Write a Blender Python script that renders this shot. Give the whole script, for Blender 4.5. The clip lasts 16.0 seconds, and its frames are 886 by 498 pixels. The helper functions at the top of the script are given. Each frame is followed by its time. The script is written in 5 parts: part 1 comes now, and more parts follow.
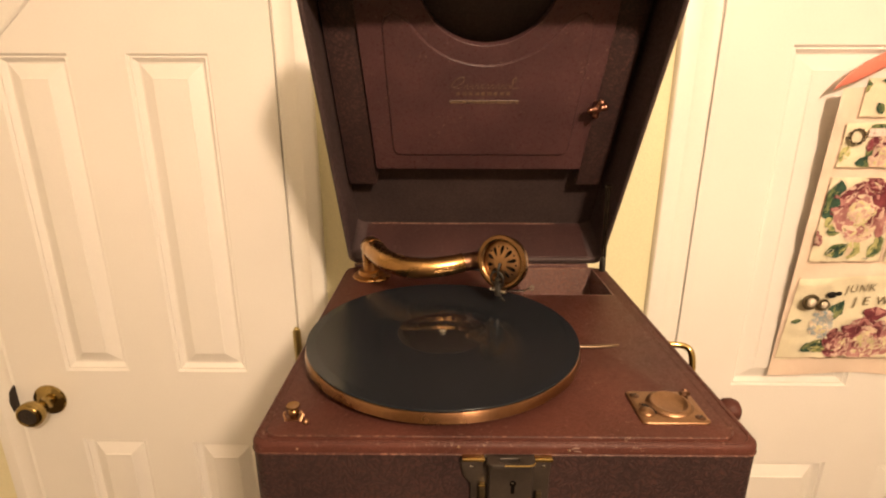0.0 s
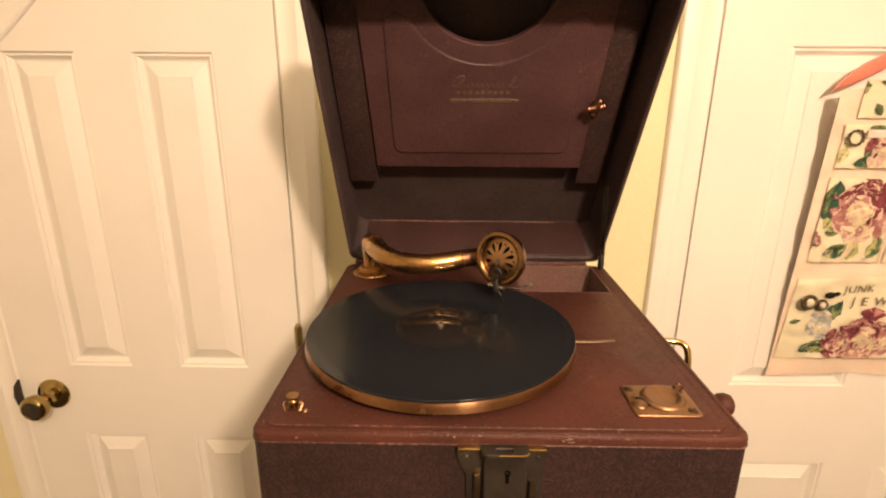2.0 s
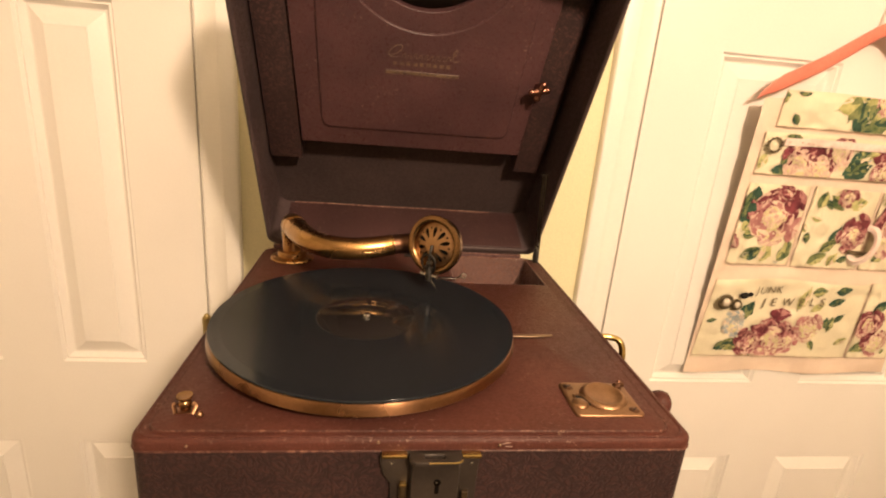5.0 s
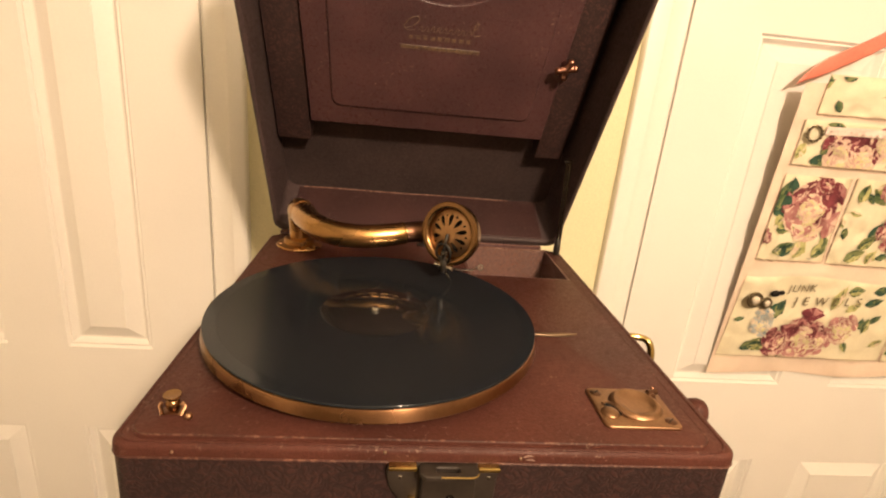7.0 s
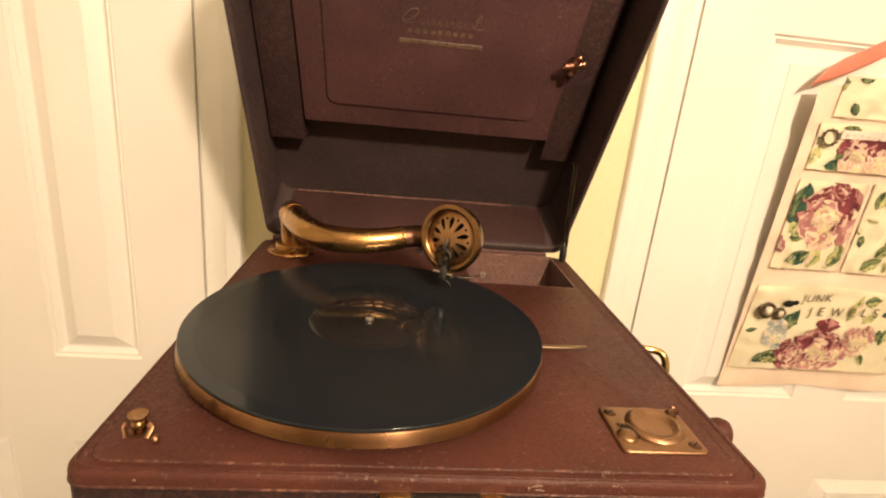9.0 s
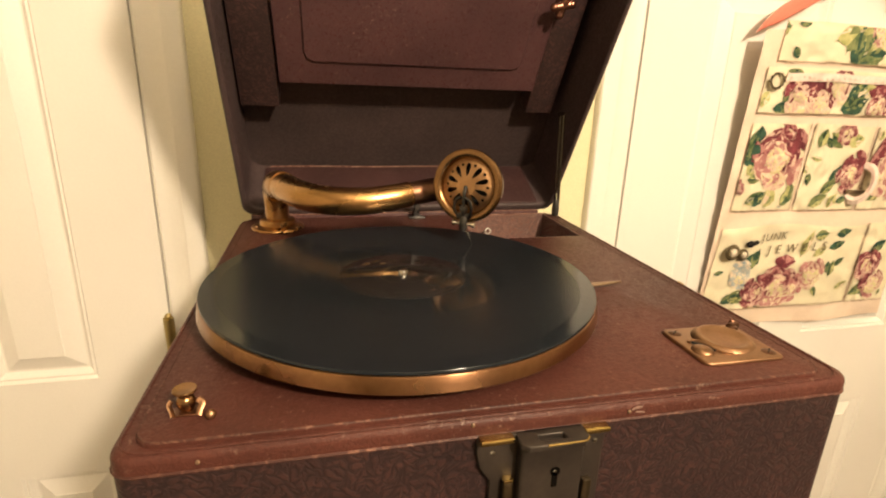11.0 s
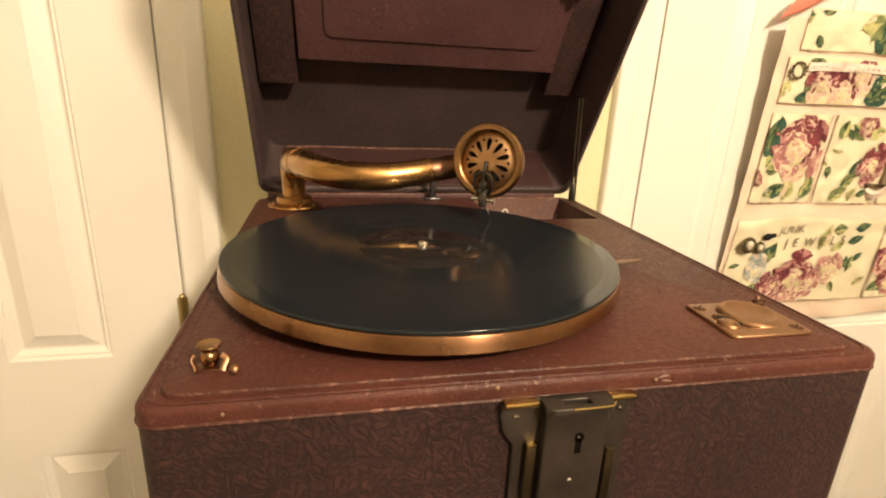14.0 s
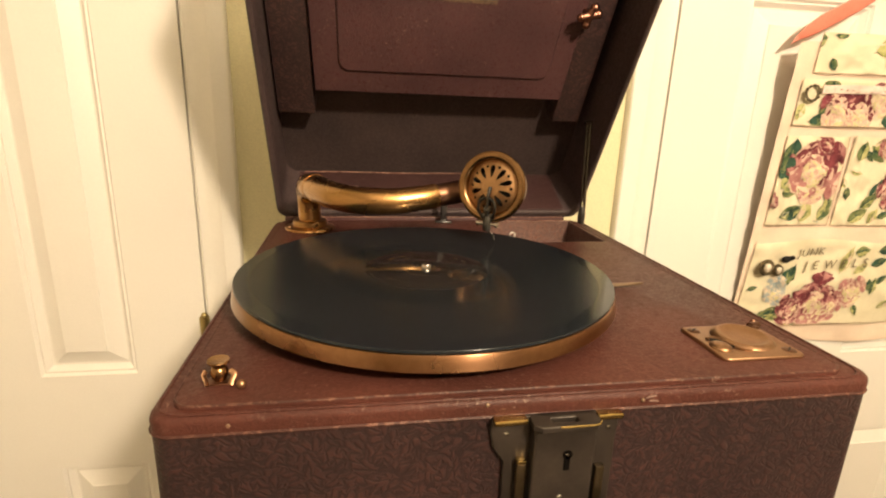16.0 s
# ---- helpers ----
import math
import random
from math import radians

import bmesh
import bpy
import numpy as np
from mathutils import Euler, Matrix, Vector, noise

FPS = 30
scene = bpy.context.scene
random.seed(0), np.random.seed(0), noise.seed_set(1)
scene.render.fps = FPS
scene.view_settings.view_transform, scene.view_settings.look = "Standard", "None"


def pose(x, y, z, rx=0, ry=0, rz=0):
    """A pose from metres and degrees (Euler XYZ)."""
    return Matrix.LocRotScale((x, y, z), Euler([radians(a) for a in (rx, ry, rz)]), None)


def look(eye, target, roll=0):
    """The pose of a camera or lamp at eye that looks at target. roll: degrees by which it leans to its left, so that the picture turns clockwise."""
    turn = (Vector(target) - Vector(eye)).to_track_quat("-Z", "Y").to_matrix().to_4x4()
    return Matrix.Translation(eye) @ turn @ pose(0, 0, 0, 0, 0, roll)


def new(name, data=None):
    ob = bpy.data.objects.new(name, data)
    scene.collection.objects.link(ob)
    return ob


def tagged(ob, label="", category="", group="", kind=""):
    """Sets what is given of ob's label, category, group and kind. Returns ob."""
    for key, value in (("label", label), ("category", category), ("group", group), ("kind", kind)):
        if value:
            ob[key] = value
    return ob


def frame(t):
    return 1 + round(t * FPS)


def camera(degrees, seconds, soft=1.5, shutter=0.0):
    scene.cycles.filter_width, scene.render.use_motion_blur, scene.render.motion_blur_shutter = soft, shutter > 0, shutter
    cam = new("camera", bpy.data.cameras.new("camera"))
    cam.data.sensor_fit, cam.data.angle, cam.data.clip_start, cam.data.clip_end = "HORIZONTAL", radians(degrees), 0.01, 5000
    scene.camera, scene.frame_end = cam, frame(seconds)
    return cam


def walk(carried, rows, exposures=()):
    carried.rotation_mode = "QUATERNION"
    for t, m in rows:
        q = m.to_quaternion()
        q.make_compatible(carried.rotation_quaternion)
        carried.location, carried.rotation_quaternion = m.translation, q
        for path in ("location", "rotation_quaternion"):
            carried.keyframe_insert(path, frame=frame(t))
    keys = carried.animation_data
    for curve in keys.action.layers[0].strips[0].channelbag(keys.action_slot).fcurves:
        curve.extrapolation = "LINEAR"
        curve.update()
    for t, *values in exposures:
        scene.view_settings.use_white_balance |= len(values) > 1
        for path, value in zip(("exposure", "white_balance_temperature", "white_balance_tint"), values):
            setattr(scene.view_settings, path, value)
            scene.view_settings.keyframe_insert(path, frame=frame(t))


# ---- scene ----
cam = camera(81.3, 16.0, soft=2.1)
PATH = [
    (0, (-0.042, -0.326, 1.52), (-0.054, 1.586, 0.933), 0.1),
    (0.5, (-0.045, -0.328, 1.521), (-0.065, 1.582, 0.929), 0.0),
    (1, (-0.047, -0.331, 1.519), (-0.071, 1.58, 0.929), 0.1),
    (1.5, (-0.043, -0.333, 1.52), (-0.07, 1.578, 0.93), 0.2),
    (2, (-0.038, -0.335, 1.517), (-0.06, 1.577, 0.934), 0.4),
    (2.5, (-0.036, -0.33, 1.515), (-0.03, 1.579, 0.917), 0.8),
    (3, (-0.039, -0.317, 1.505), (0.039, 1.587, 0.898), 1.8),
    (3.5, (-0.04, -0.314, 1.504), (0.116, 1.588, 0.905), 3.2),
    (4, (-0.037, -0.306, 1.5), (0.17, 1.594, 0.911), 4.0),
    (6.5, (-0.043, -0.267, 1.482), (0.227, 1.621, 0.88), 5.2),
    (7, (-0.037, -0.254, 1.479), (0.17, 1.634, 0.852), 5.5),
    (7.5, (-0.024, -0.242, 1.478), (0.082, 1.648, 0.832), 6.2),
    (8, (-0.01, -0.236, 1.478), (0.026, 1.656, 0.83), 6.3),
    (8.5, (-0.017, -0.233, 1.477), (0.059, 1.66, 0.834), 6.4),
    (9, (-0.032, -0.224, 1.466), (0.167, 1.675, 0.871), 5.6),
    (9.2, (-0.043, -0.218, 1.464), (0.224, 1.679, 0.887), 5.5),
    (11.3, (-0.104, -0.195, 1.409), (0.347, 1.66, 0.812), 2.1),
    (11.5, (-0.108, -0.191, 1.405), (0.344, 1.662, 0.803), 2.3),
    (12, (-0.11, -0.188, 1.402), (0.327, 1.663, 0.784), 2.8),
    (12.5, (-0.108, -0.189, 1.399), (0.324, 1.666, 0.791), 2.8),
    (13, (-0.109, -0.193, 1.398), (0.322, 1.662, 0.788), 2.9),
    (13.5, (-0.11, -0.195, 1.396), (0.32, 1.66, 0.786), 3.0),
    (14, (-0.106, -0.2, 1.399), (0.307, 1.661, 0.793), 2.7),
    (14.5, (-0.102, -0.207, 1.403), (0.289, 1.665, 0.817), 2.5),
    (15, (-0.099, -0.213, 1.404), (0.271, 1.672, 0.847), 2.3),
    (15.5, (-0.095, -0.216, 1.407), (0.246, 1.678, 0.862), 2.0),
    (16, (-0.095, -0.217, 1.406), (0.234, 1.682, 0.872), 2.1),
]
walk(cam, [(t, look(eye, target, roll)) for t, eye, target, roll in PATH],
     exposures=[(0, -0.15, 6760, 15), (4, -0.13, 6740, 15), (7, -0.07, 6640, 12), (9, 0.02, 6400, 8), (12, 0.08, 6200, 3), (16, 0.08, 6200, 3)])

# ---- world and lamps ----
world = bpy.data.worlds.new("world")
scene.world = world
world.use_nodes = True
world.node_tree.nodes["Background"].inputs[0].default_value = (1.0, 0.8, 0.55, 1)
world.node_tree.nodes["Background"].inputs[1].default_value = 0.02
lamp_data = bpy.data.lights.new("room_lamp", "POINT")
lamp_data.energy, lamp_data.color, lamp_data.shadow_soft_size = 146, (1.0, 0.747, 0.52), 0.06
new("room_lamp", lamp_data).location = (0.426, -1.076, 2.124)


# ---- materials ----
def nodes_of(name):
    m = bpy.data.materials.new(name)
    m.use_nodes = True
    t = m.node_tree
    return m, t, t.nodes["Principled BSDF"]


def link(t, a, b):
    t.links.new(a, b)


def noise_node(t, scale, detail=3.0, rough=0.55, distort=0.0, stretch=None):
    co = t.nodes.new("ShaderNodeTexCoord")
    n = t.nodes.new("ShaderNodeTexNoise")
    n.inputs["Scale"].default_value, n.inputs["Detail"].default_value = scale, detail
    n.inputs["Roughness"].default_value, n.inputs["Distortion"].default_value = rough, distort
    if stretch:
        mp = t.nodes.new("ShaderNodeMapping")
        mp.inputs["Scale"].default_value = stretch
        link(t, co.outputs["Object"], mp.inputs["Vector"])
        link(t, mp.outputs["Vector"], n.inputs["Vector"])
    else:
        link(t, co.outputs["Object"], n.inputs["Vector"])
    return n


def ramp(t, source, stops):
    r = t.nodes.new("ShaderNodeValToRGB")
    e = r.color_ramp.elements
    while len(e) < len(stops):
        e.new(0.5)
    for i, (p, c) in enumerate(stops):
        e[i].position = p
        e[i].color = (*c, 1) if len(c) == 3 else c
    link(t, source, r.inputs["Fac"])
    return r


def mixed(t, fac, a, b, mode="MIX"):
    m = t.nodes.new("ShaderNodeMix")
    m.data_type, m.blend_type = "RGBA", mode
    for socket, v in ((m.inputs["Factor"], fac), (m.inputs["A"], a), (m.inputs["B"], b)):
        if hasattr(v, "links"):
            link(t, v, socket)
        elif isinstance(v, (int, float)):
            socket.default_value = v
        else:
            socket.default_value = (*v, 1)
    return m.outputs["Result"]


def bumped(t, bsdf, height, strength, distance=0.001):
    b = t.nodes.new("ShaderNodeBump")
    b.inputs["Strength"].default_value, b.inputs["Distance"].default_value = strength, distance
    link(t, height, b.inputs["Height"])
    if bsdf.inputs["Normal"].links:
        link(t, bsdf.inputs["Normal"].links[0].from_socket, b.inputs["Normal"])
    link(t, b.outputs["Normal"], bsdf.inputs["Normal"])


def surface(name, low, high, rough=0.5, metal=0.0, coarse=8.0, fine=120.0, bump=0.1, dist=0.0005, gloss_vary=0.12, coat=0.0, speck=0.82, spec=0.5, turned=0.0):
    """A worn surface: two scales of colour variation, uneven gloss, fine relief."""
    m, t, b = nodes_of(name)
    n1, n2 = noise_node(t, coarse, 4), noise_node(t, fine, 3)
    c1 = ramp(t, n1.outputs["Fac"], [(0.3, low), (0.7, high)])
    c2 = ramp(t, n2.outputs["Fac"], [(0.25, (speck, speck, speck)), (0.75, (1.0, 1.0, 1.0))])
    link(t, mixed(t, 1.0, c1.outputs["Color"], c2.outputs["Color"], "MULTIPLY"), b.inputs["Base Color"])
    r = t.nodes.new("ShaderNodeMapRange")
    r.inputs["To Min"].default_value, r.inputs["To Max"].default_value = max(0.03, rough - gloss_vary), min(1, rough + gloss_vary)
    link(t, n1.outputs["Fac"], r.inputs["Value"])
    link(t, r.outputs["Result"], b.inputs["Roughness"])
    b.inputs["Metallic"].default_value = metal
    b.inputs["Coat Weight"].default_value = coat
    b.inputs["Specular IOR Level"].default_value = spec
    if turned:
        round_z = t.nodes.new("ShaderNodeTangent")
        round_z.direction_type, round_z.axis = "RADIAL", "Z"
        b.inputs["Anisotropic"].default_value, b.inputs["Anisotropic Rotation"].default_value = turned, 0.25
        link(t, round_z.outputs["Tangent"], b.inputs["Tangent"])
    bumped(t, b, n2.outputs["Fac"], bump, dist)
    return m


def leatherette(name, dark, light, scale, low, high, rough=0.42, fleck=0.0, relief=0.45, gloss=0.25):
    """Embossed imitation leather: winding ridges over darker grooves, with pale flecks for scuffs and sparkle."""
    m, t, b = nodes_of(name)
    n = noise_node(t, scale, 1.5, 0.5, 1.2)
    value = n.outputs["Fac"]
    ridge = ramp(t, value, [(low, (0, 0, 0)), (high, (1, 1, 1))])
    wear = noise_node(t, 14, 5)
    grain = noise_node(t, 900, 2)
    tone = mixed(t, ridge.outputs["Color"], dark, light)
    shade = ramp(t, wear.outputs["Fac"], [(0.3, (0.72, 0.72, 0.72)), (0.7, (1.12, 1.08, 1.05))])
    tone = mixed(t, 1.0, tone, shade.outputs["Color"], "MULTIPLY")
    # Flecks are part scuffs, part grain sparkle put into the colour.
    if fleck:
        f, patch = noise_node(t, 300, 3, 0.68), noise_node(t, 22, 3, 0.6)
        spots = ramp(t, f.outputs["Fac"], [(0.6, (0, 0, 0)), (0.72, (fleck, fleck, fleck))])
        where = ramp(t, patch.outputs["Fac"], [(0.48, (0.1, 0.1, 0.1)), (0.7, (1, 1, 1))])
        amount = mixed(t, 1.0, spots.outputs["Color"], where.outputs["Color"], "MULTIPLY")
        tone = mixed(t, amount, tone, (0.46, 0.35, 0.28))
    link(t, tone, b.inputs["Base Color"])
    r = t.nodes.new("ShaderNodeMapRange")
    r.inputs["To Min"].default_value, r.inputs["To Max"].default_value = rough + 0.12, rough - 0.08
    link(t, ridge.outputs["Color"], r.inputs["Value"])
    link(t, r.outputs["Result"], b.inputs["Roughness"])
    b.inputs["Specular IOR Level"].default_value = gloss
    bumped(t, b, ridge.outputs["Color"], relief, 0.0006)
    bumped(t, b, grain.outputs["Fac"], 0.3 * relief, 0.0003)
    return m


def bark(name, dark, light, length=0.0085, width=0.0029, rough=0.45, relief=0.5):
    """Bark-embossed imitation leather: raised flakes that turn this way and that over dark grooves."""
    m, t, b = nodes_of(name)
    co = t.nodes.new("ShaderNodeTexCoord")
    warp = noise_node(t, 150, 2, 0.5)
    drift = t.nodes.new("ShaderNodeVectorMath")
    drift.operation = "MULTIPLY_ADD"
    drift.inputs[1].default_value = (0.0045, 0.0, 0.0045)
    link(t, warp.outputs["Color"], drift.inputs[0])
    link(t, co.outputs["Object"], drift.inputs[2])
    height = None
    for k, angle in enumerate((25, 80, 145)):
        turn = t.nodes.new("ShaderNodeVectorRotate")
        turn.rotation_type = "Y_AXIS"
        turn.inputs["Angle"].default_value = radians(angle)
        link(t, drift.outputs[0], turn.inputs["Vector"])
        mp = t.nodes.new("ShaderNodeMapping")
        mp.inputs["Scale"].default_value = (1 / length, 40, 1 / width)
        mp.inputs["Location"].default_value = (3.1 * k, 1.7 * k, 0)
        link(t, turn.outputs["Vector"], mp.inputs["Vector"])
        cells = t.nodes.new("ShaderNodeTexVoronoi")
        cells.feature = "DISTANCE_TO_EDGE"
        cells.inputs["Scale"].default_value = 1.0
        link(t, mp.outputs["Vector"], cells.inputs["Vector"])
        flake = ramp(t, cells.outputs["Distance"], [(0.04, (0, 0, 0)), (0.24, (1, 1, 1))]).outputs["Color"]
        if height is None:
            height = flake
        else:
            zone = noise_node(t, 85 + 30 * k, 1.0, 0.4, 0.6)
            pick = ramp(t, zone.outputs["Fac"], [(0.5, (0, 0, 0)), (0.53, (1, 1, 1))])
            height = mixed(t, pick.outputs["Color"], height, flake)
    rub = noise_node(t, 90, 3, 0.6)
    worn = ramp(t, rub.outputs["Fac"], [(0.3, (0.35, 0.35, 0.35)), (0.65, (1, 1, 1))])
    tone = mixed(t, mixed(t, 1.0, height, worn.outputs["Color"], "MULTIPLY"), dark, light)
    wear = noise_node(t, 14, 5)
    shade = ramp(t, wear.outputs["Fac"], [(0.3, (0.78, 0.78, 0.8)), (0.7, (1.12, 1.08, 1.05))])
    link(t, mixed(t, 1.0, tone, shade.outputs["Color"], "MULTIPLY"), b.inputs["Base Color"])
    b.inputs["Roughness"].default_value = rough
    b.inputs["Specular IOR Level"].default_value = 0.25
    bumped(t, b, height, relief, 0.0007)
    grain = noise_node(t, 800, 2)
    bumped(t, b, grain.outputs["Fac"], 0.12, 0.0003)
    return m


PAINT = surface("white_door_paint", (0.74, 0.72, 0.67), (0.8, 0.78, 0.73), 0.4, 0, 2.5, 260, 0.004, 0.0003, 0.05, 0.0, 0.965)
TRIM = surface("white_trim_paint", (0.76, 0.74, 0.68), (0.82, 0.8, 0.74), 0.38, 0, 3, 250, 0.004, 0.0003, 0.05, 0.0, 0.965)
WALL = surface("cream_wall_paint", (0.75, 0.70, 0.45), (0.81, 0.76, 0.51), 0.75, 0, 2, 400, 0.2, 0.0006)
# Tones of the unseen ceiling, walls and floor are chosen for their bounced light.
CEIL = surface("ceiling_paint", (0.82, 0.8, 0.73), (0.87, 0.85, 0.78), 0.9, 0, 2, 200, 0.2)
PALE_WALL = surface("off_white_wall_paint", (0.72, 0.67, 0.54), (0.78, 0.73, 0.6), 0.8, 0, 2, 300, 0.2)
BEIGE_WALL = surface("beige_wall_paint", (0.40, 0.36, 0.27), (0.47, 0.42, 0.32), 0.8, 0, 2, 300, 0.2)
FLOOR = surface("unseen_floor_dark", (0.05, 0.036, 0.025), (0.085, 0.062, 0.042), 0.95, 0, 3, 500, 0.5, 0.002)
CASE_TOP = leatherette("smooth_grained_leatherette", (0.060, 0.0215, 0.0162), (0.074, 0.0265, 0.0198), 420, 0.36, 0.66, 0.42, 0.42, 0.26, 0.13)
CASE_FRONT = bark("bark_embossed_leatherette", (0.0205, 0.0128, 0.0132), (0.051, 0.0238, 0.0215), 0.0088, 0.0034, 0.45, 0.34)
LID_DARK = leatherette("dark_lid_lining", (0.052, 0.0370, 0.0380), (0.065, 0.0445, 0.0450), 300, 0.38, 0.64, 0.5, 0.0, 0.25)
# Darker copy of the lining; the recess's shade is put into its colour.
LID_BACK = leatherette("shaded_lid_back_cloth", (0.041, 0.0295, 0.0298), (0.052, 0.0362, 0.0360), 300, 0.38, 0.64, 0.55, 0.1, 0.25)
LID_PANEL = leatherette("red_brown_panel_enamel", (0.067, 0.0325, 0.0350), (0.080, 0.0380, 0.0400), 400, 0.36, 0.66, 0.32, 0.45, 0.28, 0.35)
LEDGE = leatherette("dark_red_ledge_cloth", (0.041, 0.0205, 0.0205), (0.053, 0.0255, 0.0250), 420, 0.36, 0.66, 0.42, 0.3, 0.25)
BARK_DARK = bark("dark_bark_strip", (0.030, 0.0200, 0.0200), (0.074, 0.0370, 0.0345), 0.0085, 0.0032, 0.42, 0.28)
WORN = leatherette("worn_pale_edge", (0.05, 0.018, 0.013), (0.17, 0.085, 0.06), 220, 0.52, 0.74, 0.4, 0.3, 0.2)
PALE_LINE = leatherette("pale_edge_line", (0.12, 0.055, 0.042), (0.34, 0.21, 0.16), 260, 0.42, 0.62, 0.35, 0.5, 0.3)
COPPER = surface("reddish_copper", (0.27, 0.13, 0.092), (0.38, 0.19, 0.135), 0.32, 1, 60, 300, 0.03, 0.0002)
BRASS = surface("antique_gilt_brass", (0.38, 0.215, 0.085), (0.52, 0.30, 0.118), 0.27, 1, 30, 300, 0.012, 0.0002, 0.05)
RIM = surface("satin_copper_gilt", (0.28, 0.148, 0.078), (0.39, 0.214, 0.110), 0.28, 1, 14, 260, 0.006, 0.0002, 0.04, 0.0, 0.82, 0.5, 0.85)
BRASS_DULL = surface("aged_bronze_plate", (0.265, 0.150, 0.083), (0.38, 0.222, 0.126), 0.42, 1, 60, 400, 0.08, 0.0003)
BRASS_BRIGHT = surface("polished_brass", (0.6, 0.44, 0.17), (0.74, 0.55, 0.23), 0.16, 1, 30, 300, 0.04, 0.0002, 0.06)
# Dark bronze, lowered further so its colour carries a person's shade on the lock.
BRONZE_DARK = surface("darkened_bronze", (0.031, 0.0245, 0.0205), (0.056, 0.0435, 0.035), 0.46, 0.5, 60, 400, 0.15, 0.0003)
STEEL = surface("nickel_steel", (0.45, 0.43, 0.4), (0.62, 0.6, 0.56), 0.2, 1, 60, 400, 0.05, 0.0002, 0.08)
IRON = surface("blackened_steel", (0.075, 0.073, 0.072), (0.14, 0.135, 0.13), 0.3, 1, 60, 300, 0.1, 0.0003)
COPPER_DARK = surface("dark_copper", (0.12, 0.062, 0.038), (0.19, 0.098, 0.060), 0.38, 1, 60, 300, 0.03, 0.0002)
BLACK = surface("void_black", (0.014, 0.013, 0.012), (0.019, 0.017, 0.016), 0.8, 0, 30, 300, 0.1, 0.0005, 0.12, 0.0, 0.82, 0.15)
SHELLAC_RIM = surface("polished_black_shellac", (0.0098, 0.0120, 0.0155), (0.0125, 0.0150, 0.0185), 0.13, 0, 9, 160, 0.004, 0.0002, 0.02, 0.0, 0.82, 0.32)
SHELLAC = surface("black_shellac", (0.0102, 0.0122, 0.0152), (0.0130, 0.0150, 0.0184), 0.22, 0, 9, 160, 0.006, 0.0002, 0.03, 0.0, 0.82, 0.30, 0.6)
RUN_OUT = surface("dull_run_out_shellac", (0.0098, 0.0118, 0.0150), (0.0125, 0.0148, 0.0180), 0.13, 0, 9, 160, 0.006, 0.0002, 0.03, 0.0, 0.82, 0.40)
LABEL = surface("dark_label_paper", (0.0110, 0.0105, 0.0110), (0.0150, 0.0135, 0.0135), 0.12, 0, 60, 500, 0.02, 0.0002, 0.04, 0.0, 0.82, 0.4)
GILT_PRINT = surface("gilt_print", (0.050, 0.026, 0.022), (0.165, 0.110, 0.062), 0.45, 0, 260, 900, 0.1)
GILT_DARK = surface("dark_gilt_bronze", (0.22, 0.125, 0.060), (0.32, 0.185, 0.085), 0.24, 1, 40, 300, 0.01, 0.0002, 0.05)
LABEL_PRINT = surface("dim_label_gilt", (0.018, 0.0150, 0.0135), (0.029, 0.0215, 0.0175), 0.16, 0, 80, 600, 0.02, 0.0002, 0.04, 0.0, 0.82, 0.4)
# Lining paled and flecked in place of glints on its glossy grain.
WELL_LINING = leatherette("glint_paled_red_lining", (0.095, 0.045, 0.038), (0.20, 0.108, 0.087), 380, 0.42, 0.66, 0.3, 0.9, 0.8, 0.6)
CORAL = surface("coral_hanger_plastic", (0.64, 0.19, 0.135), (0.70, 0.235, 0.17), 0.35, 0, 20, 200, 0.06)
LINEN = surface("pale_pink_cotton", (0.76, 0.61, 0.48), (0.82, 0.68, 0.55), 0.85, 0, 18, 900, 0.4, 0.0006)
CREAM = surface("cream_printed_cotton", (0.72, 0.66, 0.47), (0.79, 0.73, 0.54), 0.85, 0, 22, 900, 0.4, 0.0006)
HEM = surface("brown_hem_thread", (0.3, 0.18, 0.1), (0.42, 0.26, 0.15), 0.8, 0, 60, 900, 0.3)
LEVER = surface("pale_worn_nickel", (0.27, 0.19, 0.125), (0.37, 0.265, 0.18), 0.42, 1, 60, 300, 0.05, 0.0003)
STAND = surface("plain_brown_stand", (0.1, 0.06, 0.035), (0.16, 0.095, 0.055), 0.5, 0, 6, 150, 0.15)


# ---- mesh helpers ----
ORIGIN = {}


def thing(name, origin, label="", category="", group="", kind=""):
    ob = new(name)
    ob.empty_display_size = 0.05
    ob.location = origin
    ORIGIN[ob.name] = Vector(origin)
    return tagged(ob, label, category, group, kind)


def finish(bm, smooth=None):
    bmesh.ops.recalc_face_normals(bm, faces=bm.faces)
    if smooth is not None:
        for f in bm.faces:
            f.smooth = True
        for e in bm.edges:
            if len(e.link_faces) == 2 and e.calc_face_angle(0) > radians(smooth):
                e.smooth = False


def part(name, bm, material, parent, label="", smooth=35):
    """One mesh, given in world places, as a part of a thing or of a part."""
    finish(bm, smooth)
    o = ORIGIN[parent.name]
    bm.transform(Matrix.Translation(-o))
    me = bpy.data.meshes.new(name)
    bm.to_mesh(me)
    bm.free()
    for m in material if isinstance(material, (list, tuple)) else [material]:
        me.materials.append(m)
    ob = new(name, me)
    ob.parent = parent
    ORIGIN[ob.name] = o
    return tagged(ob, label)


def single(name, bm, material, label="", category="", group="", kind="", smooth=35):
    finish(bm, smooth)
    me = bpy.data.meshes.new(name)
    bm.to_mesh(me)
    bm.free()
    for m in material if isinstance(material, (list, tuple)) else [material]:
        me.materials.append(m)
    return tagged(new(name, me), label, category, group, kind)


